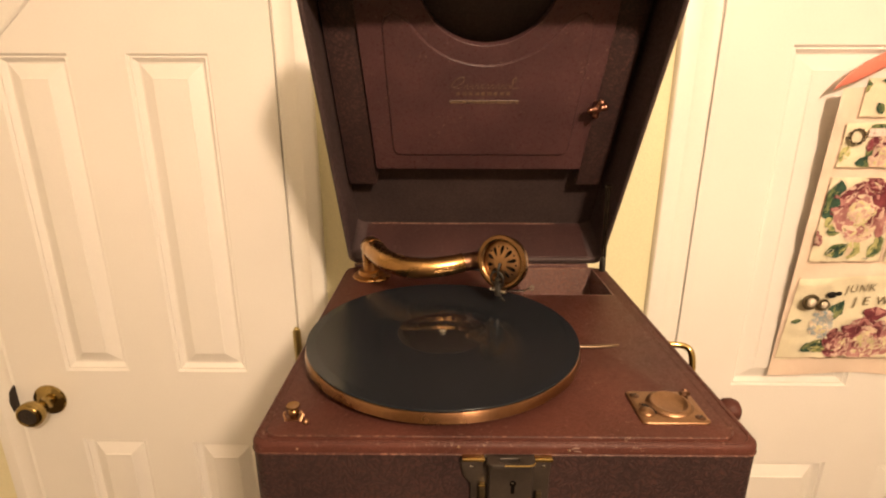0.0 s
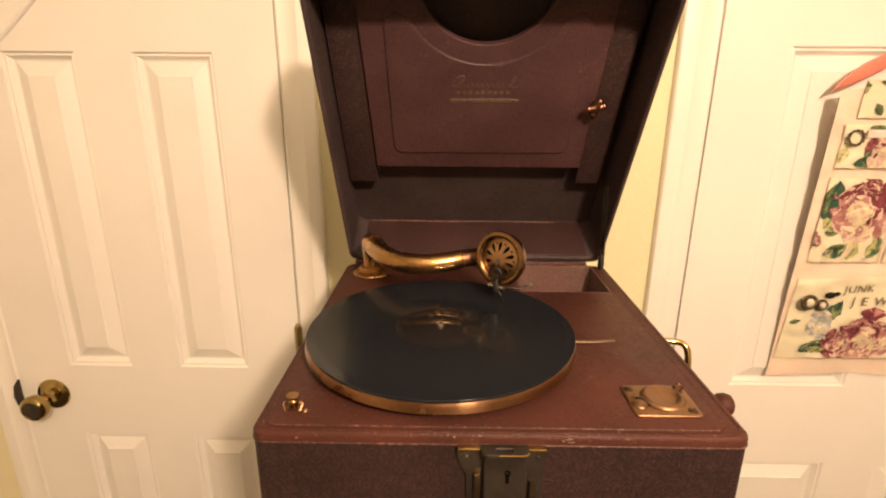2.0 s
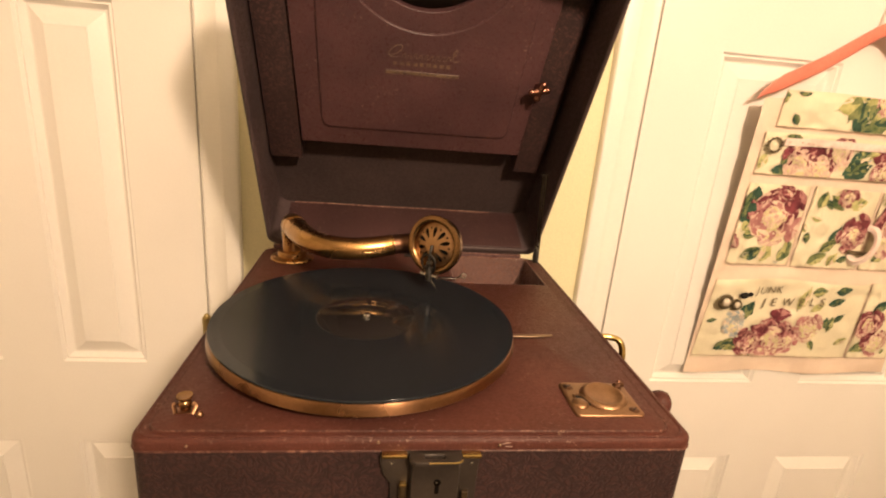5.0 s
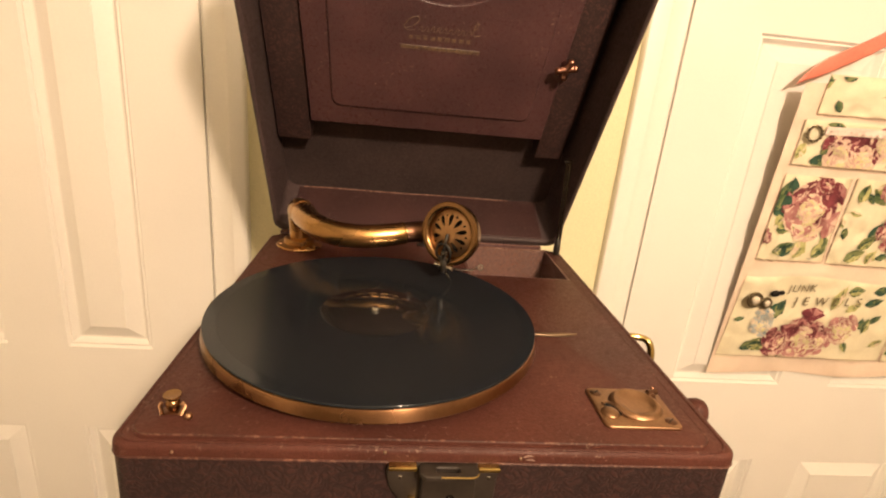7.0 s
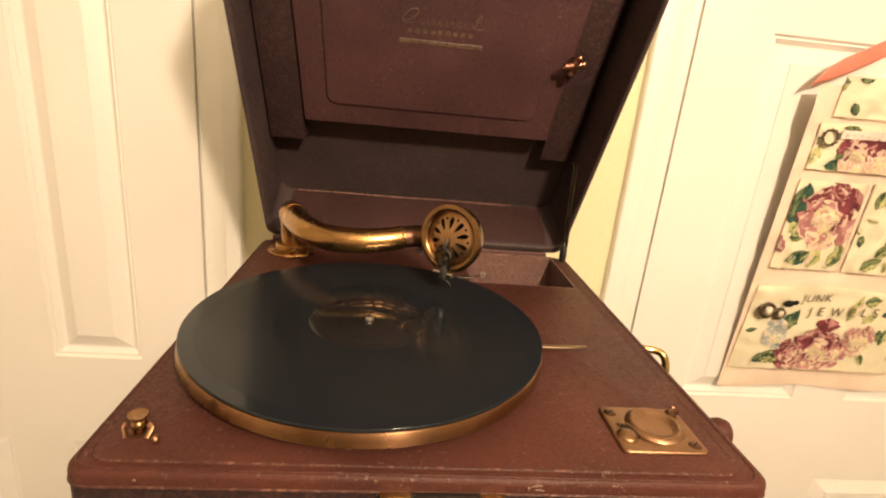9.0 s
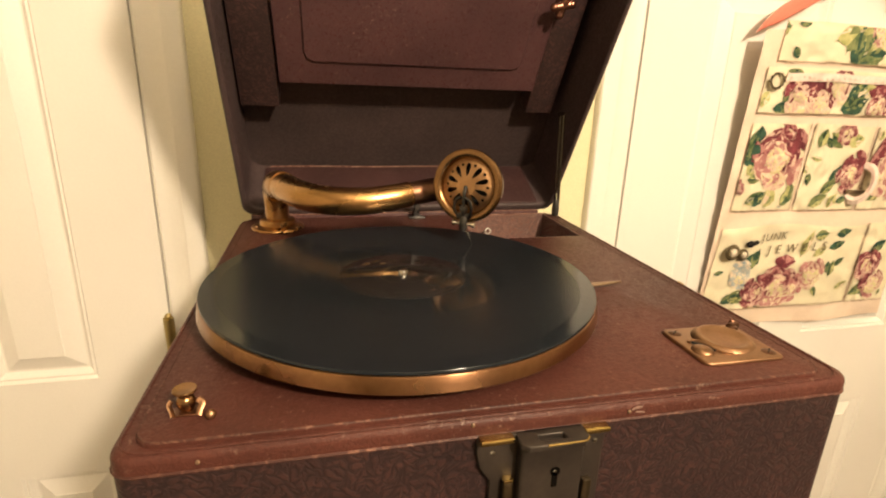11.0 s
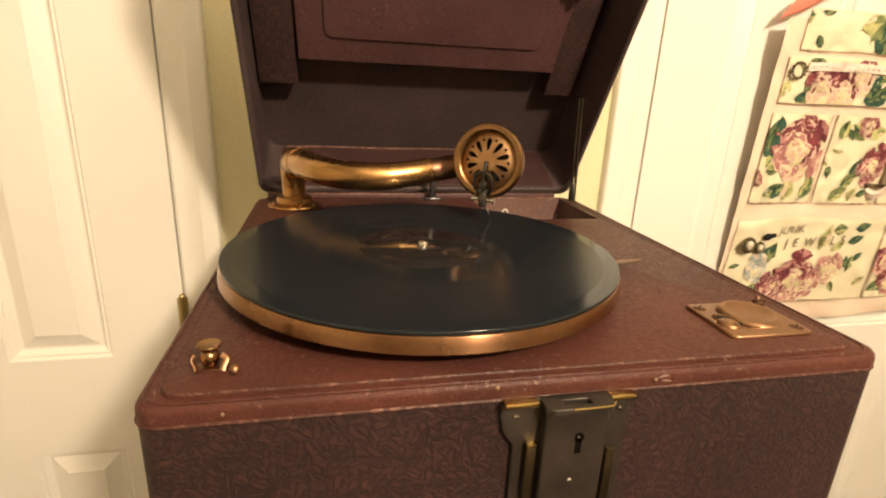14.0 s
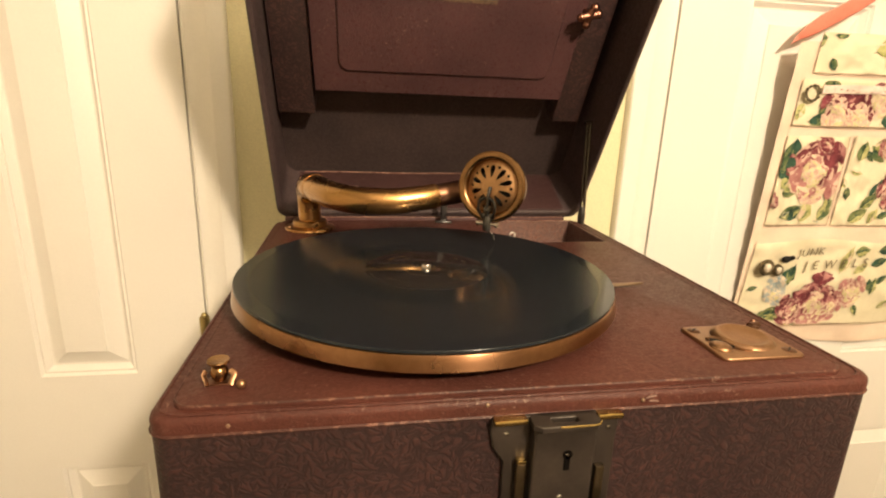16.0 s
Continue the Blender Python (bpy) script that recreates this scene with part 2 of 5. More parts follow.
def box(x0, x1, y0, y1, z0, z1, bevel=0.0, seg=2, m=None, bm=None):
    own = bm is None
    b = bmesh.new()
    bmesh.ops.create_cube(b, size=1)
    bmesh.ops.transform(b, matrix=Matrix.Translation(((x0 + x1) / 2, (y0 + y1) / 2, (z0 + z1) / 2)) @ Matrix.Diagonal((x1 - x0, y1 - y0, z1 - z0, 1)), verts=b.verts)
    if bevel:
        bmesh.ops.bevel(b, geom=b.edges[:], offset=bevel, segments=seg, profile=0.5, affect="EDGES")
    if m:
        b.transform(m)
    return b if own else merge(bm, b)


def merge(bm, *others):
    for b in others:
        me = bpy.data.meshes.new("tmp")
        b.to_mesh(me)
        b.free()
        bm.from_mesh(me)
        bpy.data.meshes.remove(me)
    return bm


def rounded(x0, x1, y0, y1, r, n=6):
    """Outline of a rectangle with rounded corners, counter-clockwise."""
    out = []
    for cx, cy, a in ((x1 - r, y1 - r, 0), (x0 + r, y1 - r, 90), (x0 + r, y0 + r, 180), (x1 - r, y0 + r, 270)):
        for i in range(n + 1):
            k = radians(a + 90 * i / n)
            out.append((cx + r * math.cos(k), cy + r * math.sin(k)))
    return out


def inset(loop, d):
    """An outline moved inwards by d."""
    out, n = [], len(loop)
    for i in range(n):
        p, q, r = Vector(loop[i - 1]), Vector(loop[i]), Vector(loop[(i + 1) % n])
        a, b = (q - p), (r - q)
        a = a.normalized() if a.length > 1e-9 else b.normalized()
        b = b.normalized() if b.length > 1e-9 else a
        na, nb = Vector((-a.y, a.x)), Vector((-b.y, b.x))
        k = na + nb
        k = k / max(k.length_squared / 2, 0.2)
        out.append(tuple(q + k * d))
    return out


def slab(outer, holes, z0, z1, edge=0.0, m=None, steps=3):
    """A plate between z0 and z1 with an outline, holes through it and rounded upper edges."""
    bm = bmesh.new()
    top_edges = []
    for k, loop in enumerate([outer, *holes]):
        rings = []
        for i in range(steps + 1 if edge else 1):
            a = radians(90 * i / steps) if edge else 0
            d = edge * (1 - math.cos(a)) if edge else 0
            z = z1 - edge + edge * math.sin(a) if edge else z1
            rings.append([bm.verts.new((x, y, z)) for x, y in (inset(loop, d if k == 0 else d) if d else loop)])
        low = [bm.verts.new((x, y, z0)) for x, y in loop]
        chain = [low, *rings]
        n = len(loop)
        for a, b in zip(chain, chain[1:]):
            for i in range(n):
                bm.faces.new((a[i], a[(i + 1) % n], b[(i + 1) % n], b[i]))
        for ring in (chain[-1], low):
            top_edges.append([bm.edges.get((ring[i], ring[(i + 1) % n])) for i in range(n)])
    for g in (top_edges[0::2], top_edges[1::2]):
        bmesh.ops.triangle_fill(bm, use_beauty=True, use_dissolve=False, edges=[e for loop in g for e in loop])
    if m:
        bm.transform(m)
    return bm


def lathe(profile, seg=32, m=None, arc=360):
    """A turned form: (radius, height) pairs round the z axis."""
    bm = bmesh.new()
    rings = []
    for r, z in profile:
        if r < 1e-6:
            rings.append([bm.verts.new((0, 0, z))])
        else:
            rings.append([bm.verts.new((r * math.cos(2 * math.pi * i / seg), r * math.sin(2 * math.pi * i / seg), z)) for i in range(seg)])
    for a, b in zip(rings, rings[1:]):
        for i in range(seg):
            j = (i + 1) % seg
            if len(a) == 1 and len(b) > 1:
                bm.faces.new((a[0], b[j], b[i]))
            elif len(b) == 1 and len(a) > 1:
                bm.faces.new((a[i], a[j], b[0]))
            elif len(a) > 1:
                bm.faces.new((a[i], a[j], b[j], b[i]))
    if m:
        bm.transform(m)
    return bm


def smooth_path(points, n=8):
    """A Catmull-Rom line through the points."""
    p = [Vector(q) for q in points]
    p = [2 * p[0] - p[1], *p, 2 * p[-1] - p[-2]]
    out = []
    for i in range(1, len(p) - 2):
        a, b, c, d = p[i - 1 : i + 3]
        for k in range(n):
            t = k / n
            out.append(0.5 * (2 * b + (c - a) * t + (2 * a - 5 * b + 4 * c - d) * t * t + (3 * b - a - 3 * c + d) * t**3))
    return [*out, p[-2]]


def tube(points, radius, seg=12, caps=True, m=None, flat=1.0):
    """A round rod along points; radius may be a list."""
    pts = [Vector(p) for p in points]
    rad = radius if isinstance(radius, (list, tuple)) else [radius] * len(pts)
    bm = bmesh.new()
    rings, side = [], None
    for i, p in enumerate(pts):
        d = (pts[min(i + 1, len(pts) - 1)] - pts[max(i - 1, 0)]).normalized()
        if side is None:
            side = d.orthogonal().normalized()
        side = (side - d * side.dot(d)).normalized()
        up = d.cross(side)
        rings.append([bm.verts.new(p + rad[i] * (math.cos(2 * math.pi * k / seg) * side + flat * math.sin(2 * math.pi * k / seg) * up)) for k in range(seg)])
    for a, b in zip(rings, rings[1:]):
        for k in range(seg):
            bm.faces.new((a[k], a[(k + 1) % seg], b[(k + 1) % seg], b[k]))
    if caps:
        bm.faces.new(rings[0])
        bm.faces.new(rings[-1])
    if m:
        bm.transform(m)
    return bm


def to_axis(place, direction):
    """A pose that lays the z axis along a direction."""
    return Matrix.Translation(place) @ Vector(direction).to_track_quat("Z", "Y").to_matrix().to_4x4()


def ball(place, r, seg=14, squash=(1, 1, 1)):
    bm = bmesh.new()
    bmesh.ops.create_uvsphere(bm, u_segments=seg, v_segments=seg // 2 + 2, radius=r)
    bm.transform(Matrix.Translation(place) @ Matrix.Diagonal((*squash, 1)))
    return bm


# ---- room ----
WALL_Y, FACE_Y = 0.612, 0.598      # plaster face, door faces
# Unseen room bounds, drawn in closer to raise the bounced light.
LEFT, RIGHT, BACK, TOP = -1.75, 2.1, -2.7, 2.45
D1, D2 = (-0.926, -0.334), (0.413, 1.233)      # the doors' edges
DOOR_TOP = 2.04


def setting(name, bm, material, label):
    return single(name, bm, material, label, name.split("_")[0], kind="structure")


wall = bmesh.new()
for x0, x1, z0, z1 in ((LEFT, D1[0] - 0.006, 0, TOP), (D1[1] + 0.006, D2[0] - 0.006, 0, TOP), (D2[1] + 0.006, RIGHT, 0, TOP),
                       (D1[0] - 0.006, D1[1] + 0.006, DOOR_TOP + 0.006, TOP), (D2[0] - 0.006, D2[1] + 0.006, DOOR_TOP + 0.006, TOP)):
    box(x0, x1, WALL_Y, WALL_Y + 0.11, z0, z1, bm=wall)
setting("wall_north", wall, WALL, "cream yellow painted plaster wall between two doors")
setting("wall_south", box(LEFT, RIGHT, BACK - 0.1, BACK, 0, TOP), BEIGE_WALL, "unseen wall, beige to keep bounced light low")
setting("wall_west", box(LEFT - 0.1, LEFT, BACK, WALL_Y, 0, TOP), PALE_WALL, "unseen wall, off-white to bounce light into shadows")
setting("wall_east", box(RIGHT, RIGHT + 0.1, BACK, WALL_Y, 0, TOP), BEIGE_WALL, "unseen wall, beige to keep bounced light low")
setting("floor", box(LEFT - 0.1, RIGHT + 0.1, BACK - 0.1, WALL_Y + 0.3, -0.1, 0), FLOOR, "unseen floor, dark brown to cut bounced light")
setting("ceiling", box(LEFT - 0.1, RIGHT + 0.1, BACK - 0.1, WALL_Y + 0.3, TOP, TOP + 0.1), CEIL, "unseen ceiling, off-white to bounce light down")
for x in (D1, D2):
    setting("wall_behind_door", box(x[0] - 0.05, x[1] + 0.05, WALL_Y + 0.115, WALL_Y + 0.13, 0, DOOR_TOP + 0.1), WALL, "plain wall closing the doorway behind the door")


def casing(name, x_in, x_out):
    """Moulded door casing standing upright, thick at its outer edge."""
    s = 1 if x_out > x_in else -1
    w = abs(x_out - x_in)
    prof = [(0, 0.0), (0, 0.011), (0.004, 0.0135), (0.012, 0.012), (0.018, 0.0125), (0.032, 0.015), (0.036, 0.0175), (w - 0.008, 0.0185), (w - 0.002, 0.0165), (w, 0.013), (w, 0)]
    bm = bmesh.new()
    rings = [[bm.verts.new((x_in + s * a, WALL_Y - 0.0005 - b, z)) for a, b in prof] for z in (0.0, DOOR_TOP + 0.06)]
    n = len(prof)
    for i in range(n):
        bm.faces.new((rings[0][i], rings[0][(i + 1) % n], rings[1][(i + 1) % n], rings[1][i]))
    bm.faces.new(rings[0])
    bm.faces.new(rings[1])
    return single(name, bm, TRIM, "white painted moulded wooden door casing", "trim", kind="structure", smooth=25)


casing("trim", D1[0] - 0.001, D1[0] - 0.062)
casing("trim", D1[1] + 0.001, D1[1] + 0.061)
casing("trim", D2[0] - 0.001, D2[0] - 0.066)
casing("trim", D2[1] + 0.001, D2[1] + 0.07)
for x in (D1, D2):
    single("trim", box(x[0] - 0.003, x[1] + 0.003, WALL_Y - 0.018, WALL_Y - 0.0005, DOOR_TOP + 0.004, DOOR_TOP + 0.06, 0.003), TRIM, "white painted head casing over a door", "trim", kind="structure")


def panel_door(name, x0, x1, panels, label):
    """A moulded door: a slab with openings and a raised panel in each."""
    d = thing(name, ((x0 + x1) / 2, FACE_Y, 0), label, "door", kind="structure")
    m = Matrix(((1, 0, 0, 0), (0, 0, -1, FACE_Y), (0, 1, 0, 0), (0, 0, 0, 1)))
    rect = lambda a, b, c, e: [(a, c), (b, c), (b, e), (a, e)]
    part("slab", slab(rect(x0 + 0.0012, x1 - 0.0012, 0.01, DOOR_TOP), [rect(*p)[::-1] for p in panels], -0.035, 0, 0, m), PAINT, d, "white painted moulded door slab")
    for a, b, c, e in panels:
        bm = bmesh.new()
        rings = []
        for k, depth in ((0, 0.0), (0.0035, 0.0050), (0.0065, 0.0042), (0.010, 0.0090), (0.0135, 0.0128), (0.0165, 0.0130), (0.027, 0.0078), (0.0395, 0.0024), (0.0405, 0.0006)):
            rings.append([bm.verts.new((p, FACE_Y + depth, q)) for p, q in rect(a + k, b - k, c + k, e - k)])
        for u, v in zip(rings, rings[1:]):
            for i in range(4):
                bm.faces.new((u[i], u[(i + 1) % 4], v[(i + 1) % 4], v[i]))
        bm.faces.new(rings[-1])
        back = [bm.verts.new((p, FACE_Y + 0.03, q)) for p, q in rect(a, b, c, e)]
        for i in range(4):
            bm.faces.new((rings[0][i], rings[0][(i + 1) % 4], back[(i + 1) % 4], back[i]))
        bm.faces.new(back)
        part("panel", bm, PAINT, d, smooth=20)
    return d


door_1 = panel_door("door_1", *D1, [(-0.812, -0.684, 0.975, 1.579), (-0.585, -0.445, 0.974, 1.579), (-0.812, -0.676, 0.2, 0.812), (-0.58, -0.445, 0.2, 0.806), (-0.812, -0.684, 1.74, 1.94), (-0.587, -0.447, 1.74, 1.94)],
                    "closed white painted panel door with brass knob")
door_2 = panel_door("door_2", *D2, [(0.536, 0.768, 0.949, 1.594), (0.878, 1.11, 0.949, 1.594), (0.536, 0.768, 0.2, 0.764), (0.878, 1.11, 0.2, 0.764), (0.536, 0.768, 1.7, 1.94), (0.878, 1.11, 1.7, 1.94)],
                    "closed white painted panel door behind a fabric organizer")

stand = single("stand", box(-0.2, 0.2, 0.0, 0.45, 0, 1.10, 0.004), STAND, "plain brown wooden stand under the phonograph", "stand")

# Added filler strips make the door gaps shallower and less black.
for x in (D1[1] + 0.0001, D2[0] - 0.0001):
    single("trim", box(x - 0.0009, x + 0.0009, FACE_Y + 0.008, FACE_Y + 0.03, 0.011, DOOR_TOP - 0.002), TRIM, "white strip added in the door gap to lighten it", "trim", kind="structure")

# ---- the phonograph ----
Z = 1.27                                  # the motor board's upper face
X0, X1, Y1, BASE = -0.19, 0.1955, 0.402, 1.10
phonograph = thing("portable_phonograph", (0, 0.2, BASE), "open suitcase phonograph in red-brown leatherette on a stand", "phonograph")

# case: covered box, rounded rim, hollow where the needle well sits
WELL = rounded(0.0553, 0.1747, 0.2893, 0.3947, 0.002, 3)
part("case_body", slab(rounded(X0, X1, 0.0006, Y1, 0.011), [WELL[::-1]], BASE, Z - 0.0128, 0.0, None), CASE_FRONT, phonograph, "bark-embossed dark brown leatherette")
part("case_rim", slab(rounded(X0 - 0.0002, X1 + 0.0002, 0.0001, Y1 + 0.0006, 0.0112), [WELL[::-1]], Z - 0.0128, Z - 0.0025, 0.0045), CASE_TOP, phonograph, "worn red-brown leatherette edge")
part("motor_board", slab(rounded(X0 + 0.0092, X1 - 0.0157, 0.005, Y1 - 0.004, 0.011), [inset(WELL, 0.0)[::-1]], Z - 0.0028, Z, 0.0009), CASE_TOP, phonograph, "red-brown grained leatherette board")
groove = rounded(X0 + 0.0099, X1 - 0.0164, 0.0057, Y1 - 0.0047, 0.0108)
part("board_bead", tube([(x, y, Z - 0.0004) for x, y in groove + groove[:1]], 0.0007, 6, False), WORN, phonograph, "raised worn bead round the board")
low_edge = rounded(X0 - 0.0001, X1 + 0.0001, 0.0005, Y1 + 0.0002, 0.0115)
part("edge_binding", tube([(x, y, Z - 0.0122) for x, y in low_edge + low_edge[:1]], 0.0011, 6, False), WORN, phonograph, "worn pale edge of the covering")
well = bmesh.new()
box(0.058, 0.172, 0.2895, 0.2918, Z - 0.052, Z - 0.0005, bm=well)
box(0.058, 0.172, 0.392, 0.3945, Z - 0.052, Z - 0.0005, bm=well)
box(0.0555, 0.058, 0.2895, 0.3945, Z - 0.052, Z - 0.0005, bm=well)
box(0.172, 0.1745, 0.2895, 0.3945, Z - 0.052, Z - 0.0005, bm=well)
box(0.058, 0.172, 0.292, 0.392, Z - 0.0525, Z - 0.05, bm=well)
part("record_well", well, WELL_LINING, phonograph, "red-brown lined open compartment")
STAY = surface("dull_steel_stay", (0.11, 0.10, 0.09), (0.21, 0.19, 0.17), 0.2, 1, 60, 300, 0.03, 0.0002)
clip = merge(box(0.036, 0.061, 0.2968, 0.3022, Z + 0.0012, Z + 0.0024, 0.0005), tube(smooth_path([(0.059, 0.2995, Z + 0.002), (0.063, 0.299, Z + 0.004), (0.066, 0.298, Z + 0.0062)], 5), 0.0012, 8))
well_clip = part("well_clip", clip, STEEL, phonograph, "small nickel clip at the compartment")
part("clip_loop", lathe([(0.002, -0.0006), (0.0033, -0.0006), (0.0036, 0), (0.0033, 0.0006), (0.002, 0.0006), (0.002, -0.0006)], 20, to_axis((0.0685, 0.2975, Z + 0.0062), (-0.2, -1, 0.35))), STEEL, well_clip, "nickel loop")
part("well_edge", tube([(0.057, 0.3935, Z + 0.0002), (0.173, 0.3935, Z + 0.0002)], 0.0007, 6), PALE_LINE, phonograph, "thin pale line along the compartment edge")

crease = rounded(X0 + 0.0034, X1 - 0.0058, 0.0026, Y1 - 0.002, 0.0118)
part("rim_crease", tube([(x, y, Z - 0.0026) for x, y in crease + crease[:1]], 0.0008, 6, False), CASE_TOP, phonograph, "raised crease along the leatherette edge")

# tacks, nicks and scuffs in the front edge
for x, y, z in ((-0.1535, -0.0004, Z - 0.0075), (-0.032, 0.0004, Z - 0.0055), (0.051, -0.0004, Z - 0.0075)):
    part("tack", lathe([(0, 0.0006), (0.0008, 0.0004), (0.0011, 0)], 10, to_axis((x, y, z), (0, -1, 0.3))), LEVER, phonograph, "small rubbed tack head")
SCUFF = surface("bare_scuffed_cloth", (0.095, 0.046, 0.035), (0.185, 0.112, 0.083), 0.7, 0, 400, 900, 0.3)


def scuff(x, y, z, dx, dy, dz, w=0.0007):
    """A thin torn sliver of the covering."""
    mid = Vector((x, y, z)) + Vector((dx, dy, dz)) / 2 + Vector((0.0006, 0.0004, 0.0002))
    part("scuff", tube(smooth_path([(x, y, z), mid, (x + dx, y + dy, z + dz)], 4), [w * k for k in (0.3, 0.6, 0.9, 1, 1, 1, 0.8, 0.6, 0.3)], 6, True, None, 0.5), SCUFF, phonograph, "pale torn scuff in the covering")


scuff(-0.1876, 0.0250, Z - 0.0042, 0.0030, 0.0030, 0.0012)
scuff(-0.1868, 0.0285, Z - 0.0042, 0.0022, 0.0012, 0.0010)
scuff(-0.1825, 0.0095, Z - 0.0030, -0.0012, 0.0040, 0.0002, 0.0010)
scuff(0.0520, -0.0004, Z - 0.0066, 0.0065, 0.0, 0.0012)
scuff(0.0545, -0.0003, Z - 0.0084, 0.0055, 0.0, -0.0006)
scuff(0.1895, 0.0240, Z - 0.0036, 0.0016, 0.0034, -0.0006, 0.0010)

# lock on the front
FY = 0.0005


def front_shape(outline, y0, y1, edge=0.0008):
    """A plate on the case's front, its outline in x and z."""
    m = Matrix(((1, 0, 0, 0), (0, 0, -1, 0), (0, 1, 0, 0), (0, 0, 0, 1)))
    return slab(outline, [], -y0, -y1, edge, m)


lock = part("lock_plate", front_shape([(-0.0295, 1.2585), (-0.0305, 1.251), (-0.0285, 1.241), (-0.023, 1.233), (-0.0225, 1.176), (0.0375, 1.176), (0.037, 1.24), (0.038, 1.2585)], FY, -0.0022), BRONZE_DARK, phonograph, "dark bronze lock plate")
part("lock_hasp", front_shape(rounded(-0.0095, 0.0235, 1.192, 1.2555, 0.003, 3), -0.002, -0.0085, 0.0016), BRONZE_DARK, lock, "dark bronze hasp")
hook = slab([(-0.011, -0.0095), (-0.0075, -0.0125), (0.021, -0.0125), (0.0245, -0.0095), (0.0245, 0.001), (-0.011, 0.001)], [rounded(-0.001, 0.013, -0.0085, -0.0045, 0.001, 2)[::-1]], Z - 0.0145, Z - 0.0115, 0.0008)
part("lock_hook", hook, BRONZE_DARK, lock, "worn dark bronze hook lip")
part("worn_edge", tube(smooth_path([(0.0015, -0.0124, Z - 0.0119), (0.012, -0.0125, Z - 0.0118), (0.021, -0.0122, Z - 0.0118), (0.0242, -0.0096, Z - 0.0117)], 6), 0.00055, 8), BRASS_BRIGHT, lock, "edge of the hook rubbed to bright brass")
for a, b in ((-0.0295, -0.0125), (0.0245, 0.038)):
    part("lock_flange", box(a, b, -0.006, 0.0, Z - 0.0138, Z - 0.0112, 0.0007), BRASS_BRIGHT, lock, "bright worn brass flange")
KEYHOLE = surface("keyhole_dark", (0.004, 0.0035, 0.003), (0.006, 0.005, 0.0045), 0.9, 0, 30, 300, 0.1, 0.0005, 0.05, 0.0, 0.82, 0.0)
part("keyhole", merge(lathe([(0, 0.0006), (0.0025, 0.0006), (0.0025, 0)], 18, to_axis((0.0085, -0.0085, 1.2395), (0, -1, 0))), box(0.0071, 0.0099, -0.0091, -0.0085, 1.2305, 1.2392)), KEYHOLE, lock, "black keyhole")
part("key_pin", lathe([(0, 0.0005), (0.0007, 0.0004), (0.0009, 0)], 10, to_axis((0.0082, -0.0091, 1.2398), (0, -1, 0))), STEEL, lock, "tiny steel key pin")
SLIDE = surface("rubbed_bronze", (0.12, 0.095, 0.062), (0.2, 0.155, 0.1), 0.33, 1, 60, 400, 0.1, 0.0003)
part("slide_tip", box(-0.0168, -0.0118, -0.0064, -0.0022, 1.2336, 1.2358, 0.0006), BRASS_BRIGHT, lock, "bright rubbed tip of the slide bar")
part("slide", box(-0.0168, -0.0118, -0.0062, -0.0022, 1.18, 1.2335, 0.0009), SLIDE, lock, "bronze slide bar")
part("slide", box(0.0262, 0.0312, -0.0062, -0.0022, 1.18, 1.2285, 0.0009), SLIDE, lock, "bronze slide bar")
for x, y, z in ((-0.022, -0.0024, 1.2495), (0.032, -0.0024, 1.2495), (0.0065, -0.0086, 1.214)):
    part("rivet", lathe([(0, 0.0009), (0.0011, 0.0006), (0.0015, 0)], 10, to_axis((x, y, z), (0, -1, 0))), STEEL, lock, "small steel rivet")

# side handle bracket and winding crank
handle = smooth_path([(0.188, 0.2, 1.2465), (0.219, 0.198, 1.2475), (0.2295, 0.1915, 1.2445), (0.2325, 0.187, 1.228), (0.2325, 0.186, 1.2), (0.2305, 0.1855, 1.184), (0.22, 0.185, 1.178), (0.188, 0.185, 1.178)], 6)
part("side_handle", tube(handle, 0.0036, 12), BRASS_BRIGHT, phonograph, "brass wire handle on the side")
part("crank_knob", lathe([(0, 0.034), (0.006, 0.0335), (0.0105, 0.031), (0.0125, 0.026), (0.0118, 0.02), (0.0085, 0.016), (0.0055, 0.013), (0.0055, -0.002), (0, -0.002)], 20, to_axis((0.1925, 0.0815, 1.2435), (1, -0.03, 0)) @ Matrix.Diagonal((0.85, 0.85, 0.95, 1))), CASE_TOP, phonograph, "dark brown turned winding knob")

# turntable
TC = (-0.045, 0.1395)
at = Matrix.Translation((*TC, 0))
turntable = part("turntable", lathe([(0.02, Z + 0.0092), (0.131, Z + 0.0092), (0.1331, Z + 0.0095), (0.1336, Z + 0.0102), (0.1331, Z + 0.0140), (0.1325, Z + 0.0178), (0.1321, Z + 0.0186), (0.1312, Z + 0.019), (0.0, Z + 0.019)], 160, at), RIM, phonograph, "gilt brass turntable with broad rim")
part("turntable_hub", lathe([(0, Z), (0.02, Z), (0.02, Z + 0.0093), (0, Z + 0.0093)], 24, at), IRON, phonograph, "dark motor hub")
part("spindle", lathe([(0.0034, Z + 0.018), (0.0034, Z + 0.0232), (0.0028, Z + 0.0245), (0.0012, Z + 0.0251), (0, Z + 0.0252)], 20, at), STEEL, turntable, "nickel spindle tip")
lever = slab([(0.07, 0.1435), (0.112, 0.1432), (0.122, 0.1448), (0.134, 0.1475), (0.1345, 0.1487), (0.12, 0.1487), (0.108, 0.1478), (0.07, 0.1478)], [], Z + 0.0022, Z + 0.0038, 0.0007)
part("speed_lever", lever, LEVER, phonograph, "thin brass speed lever")

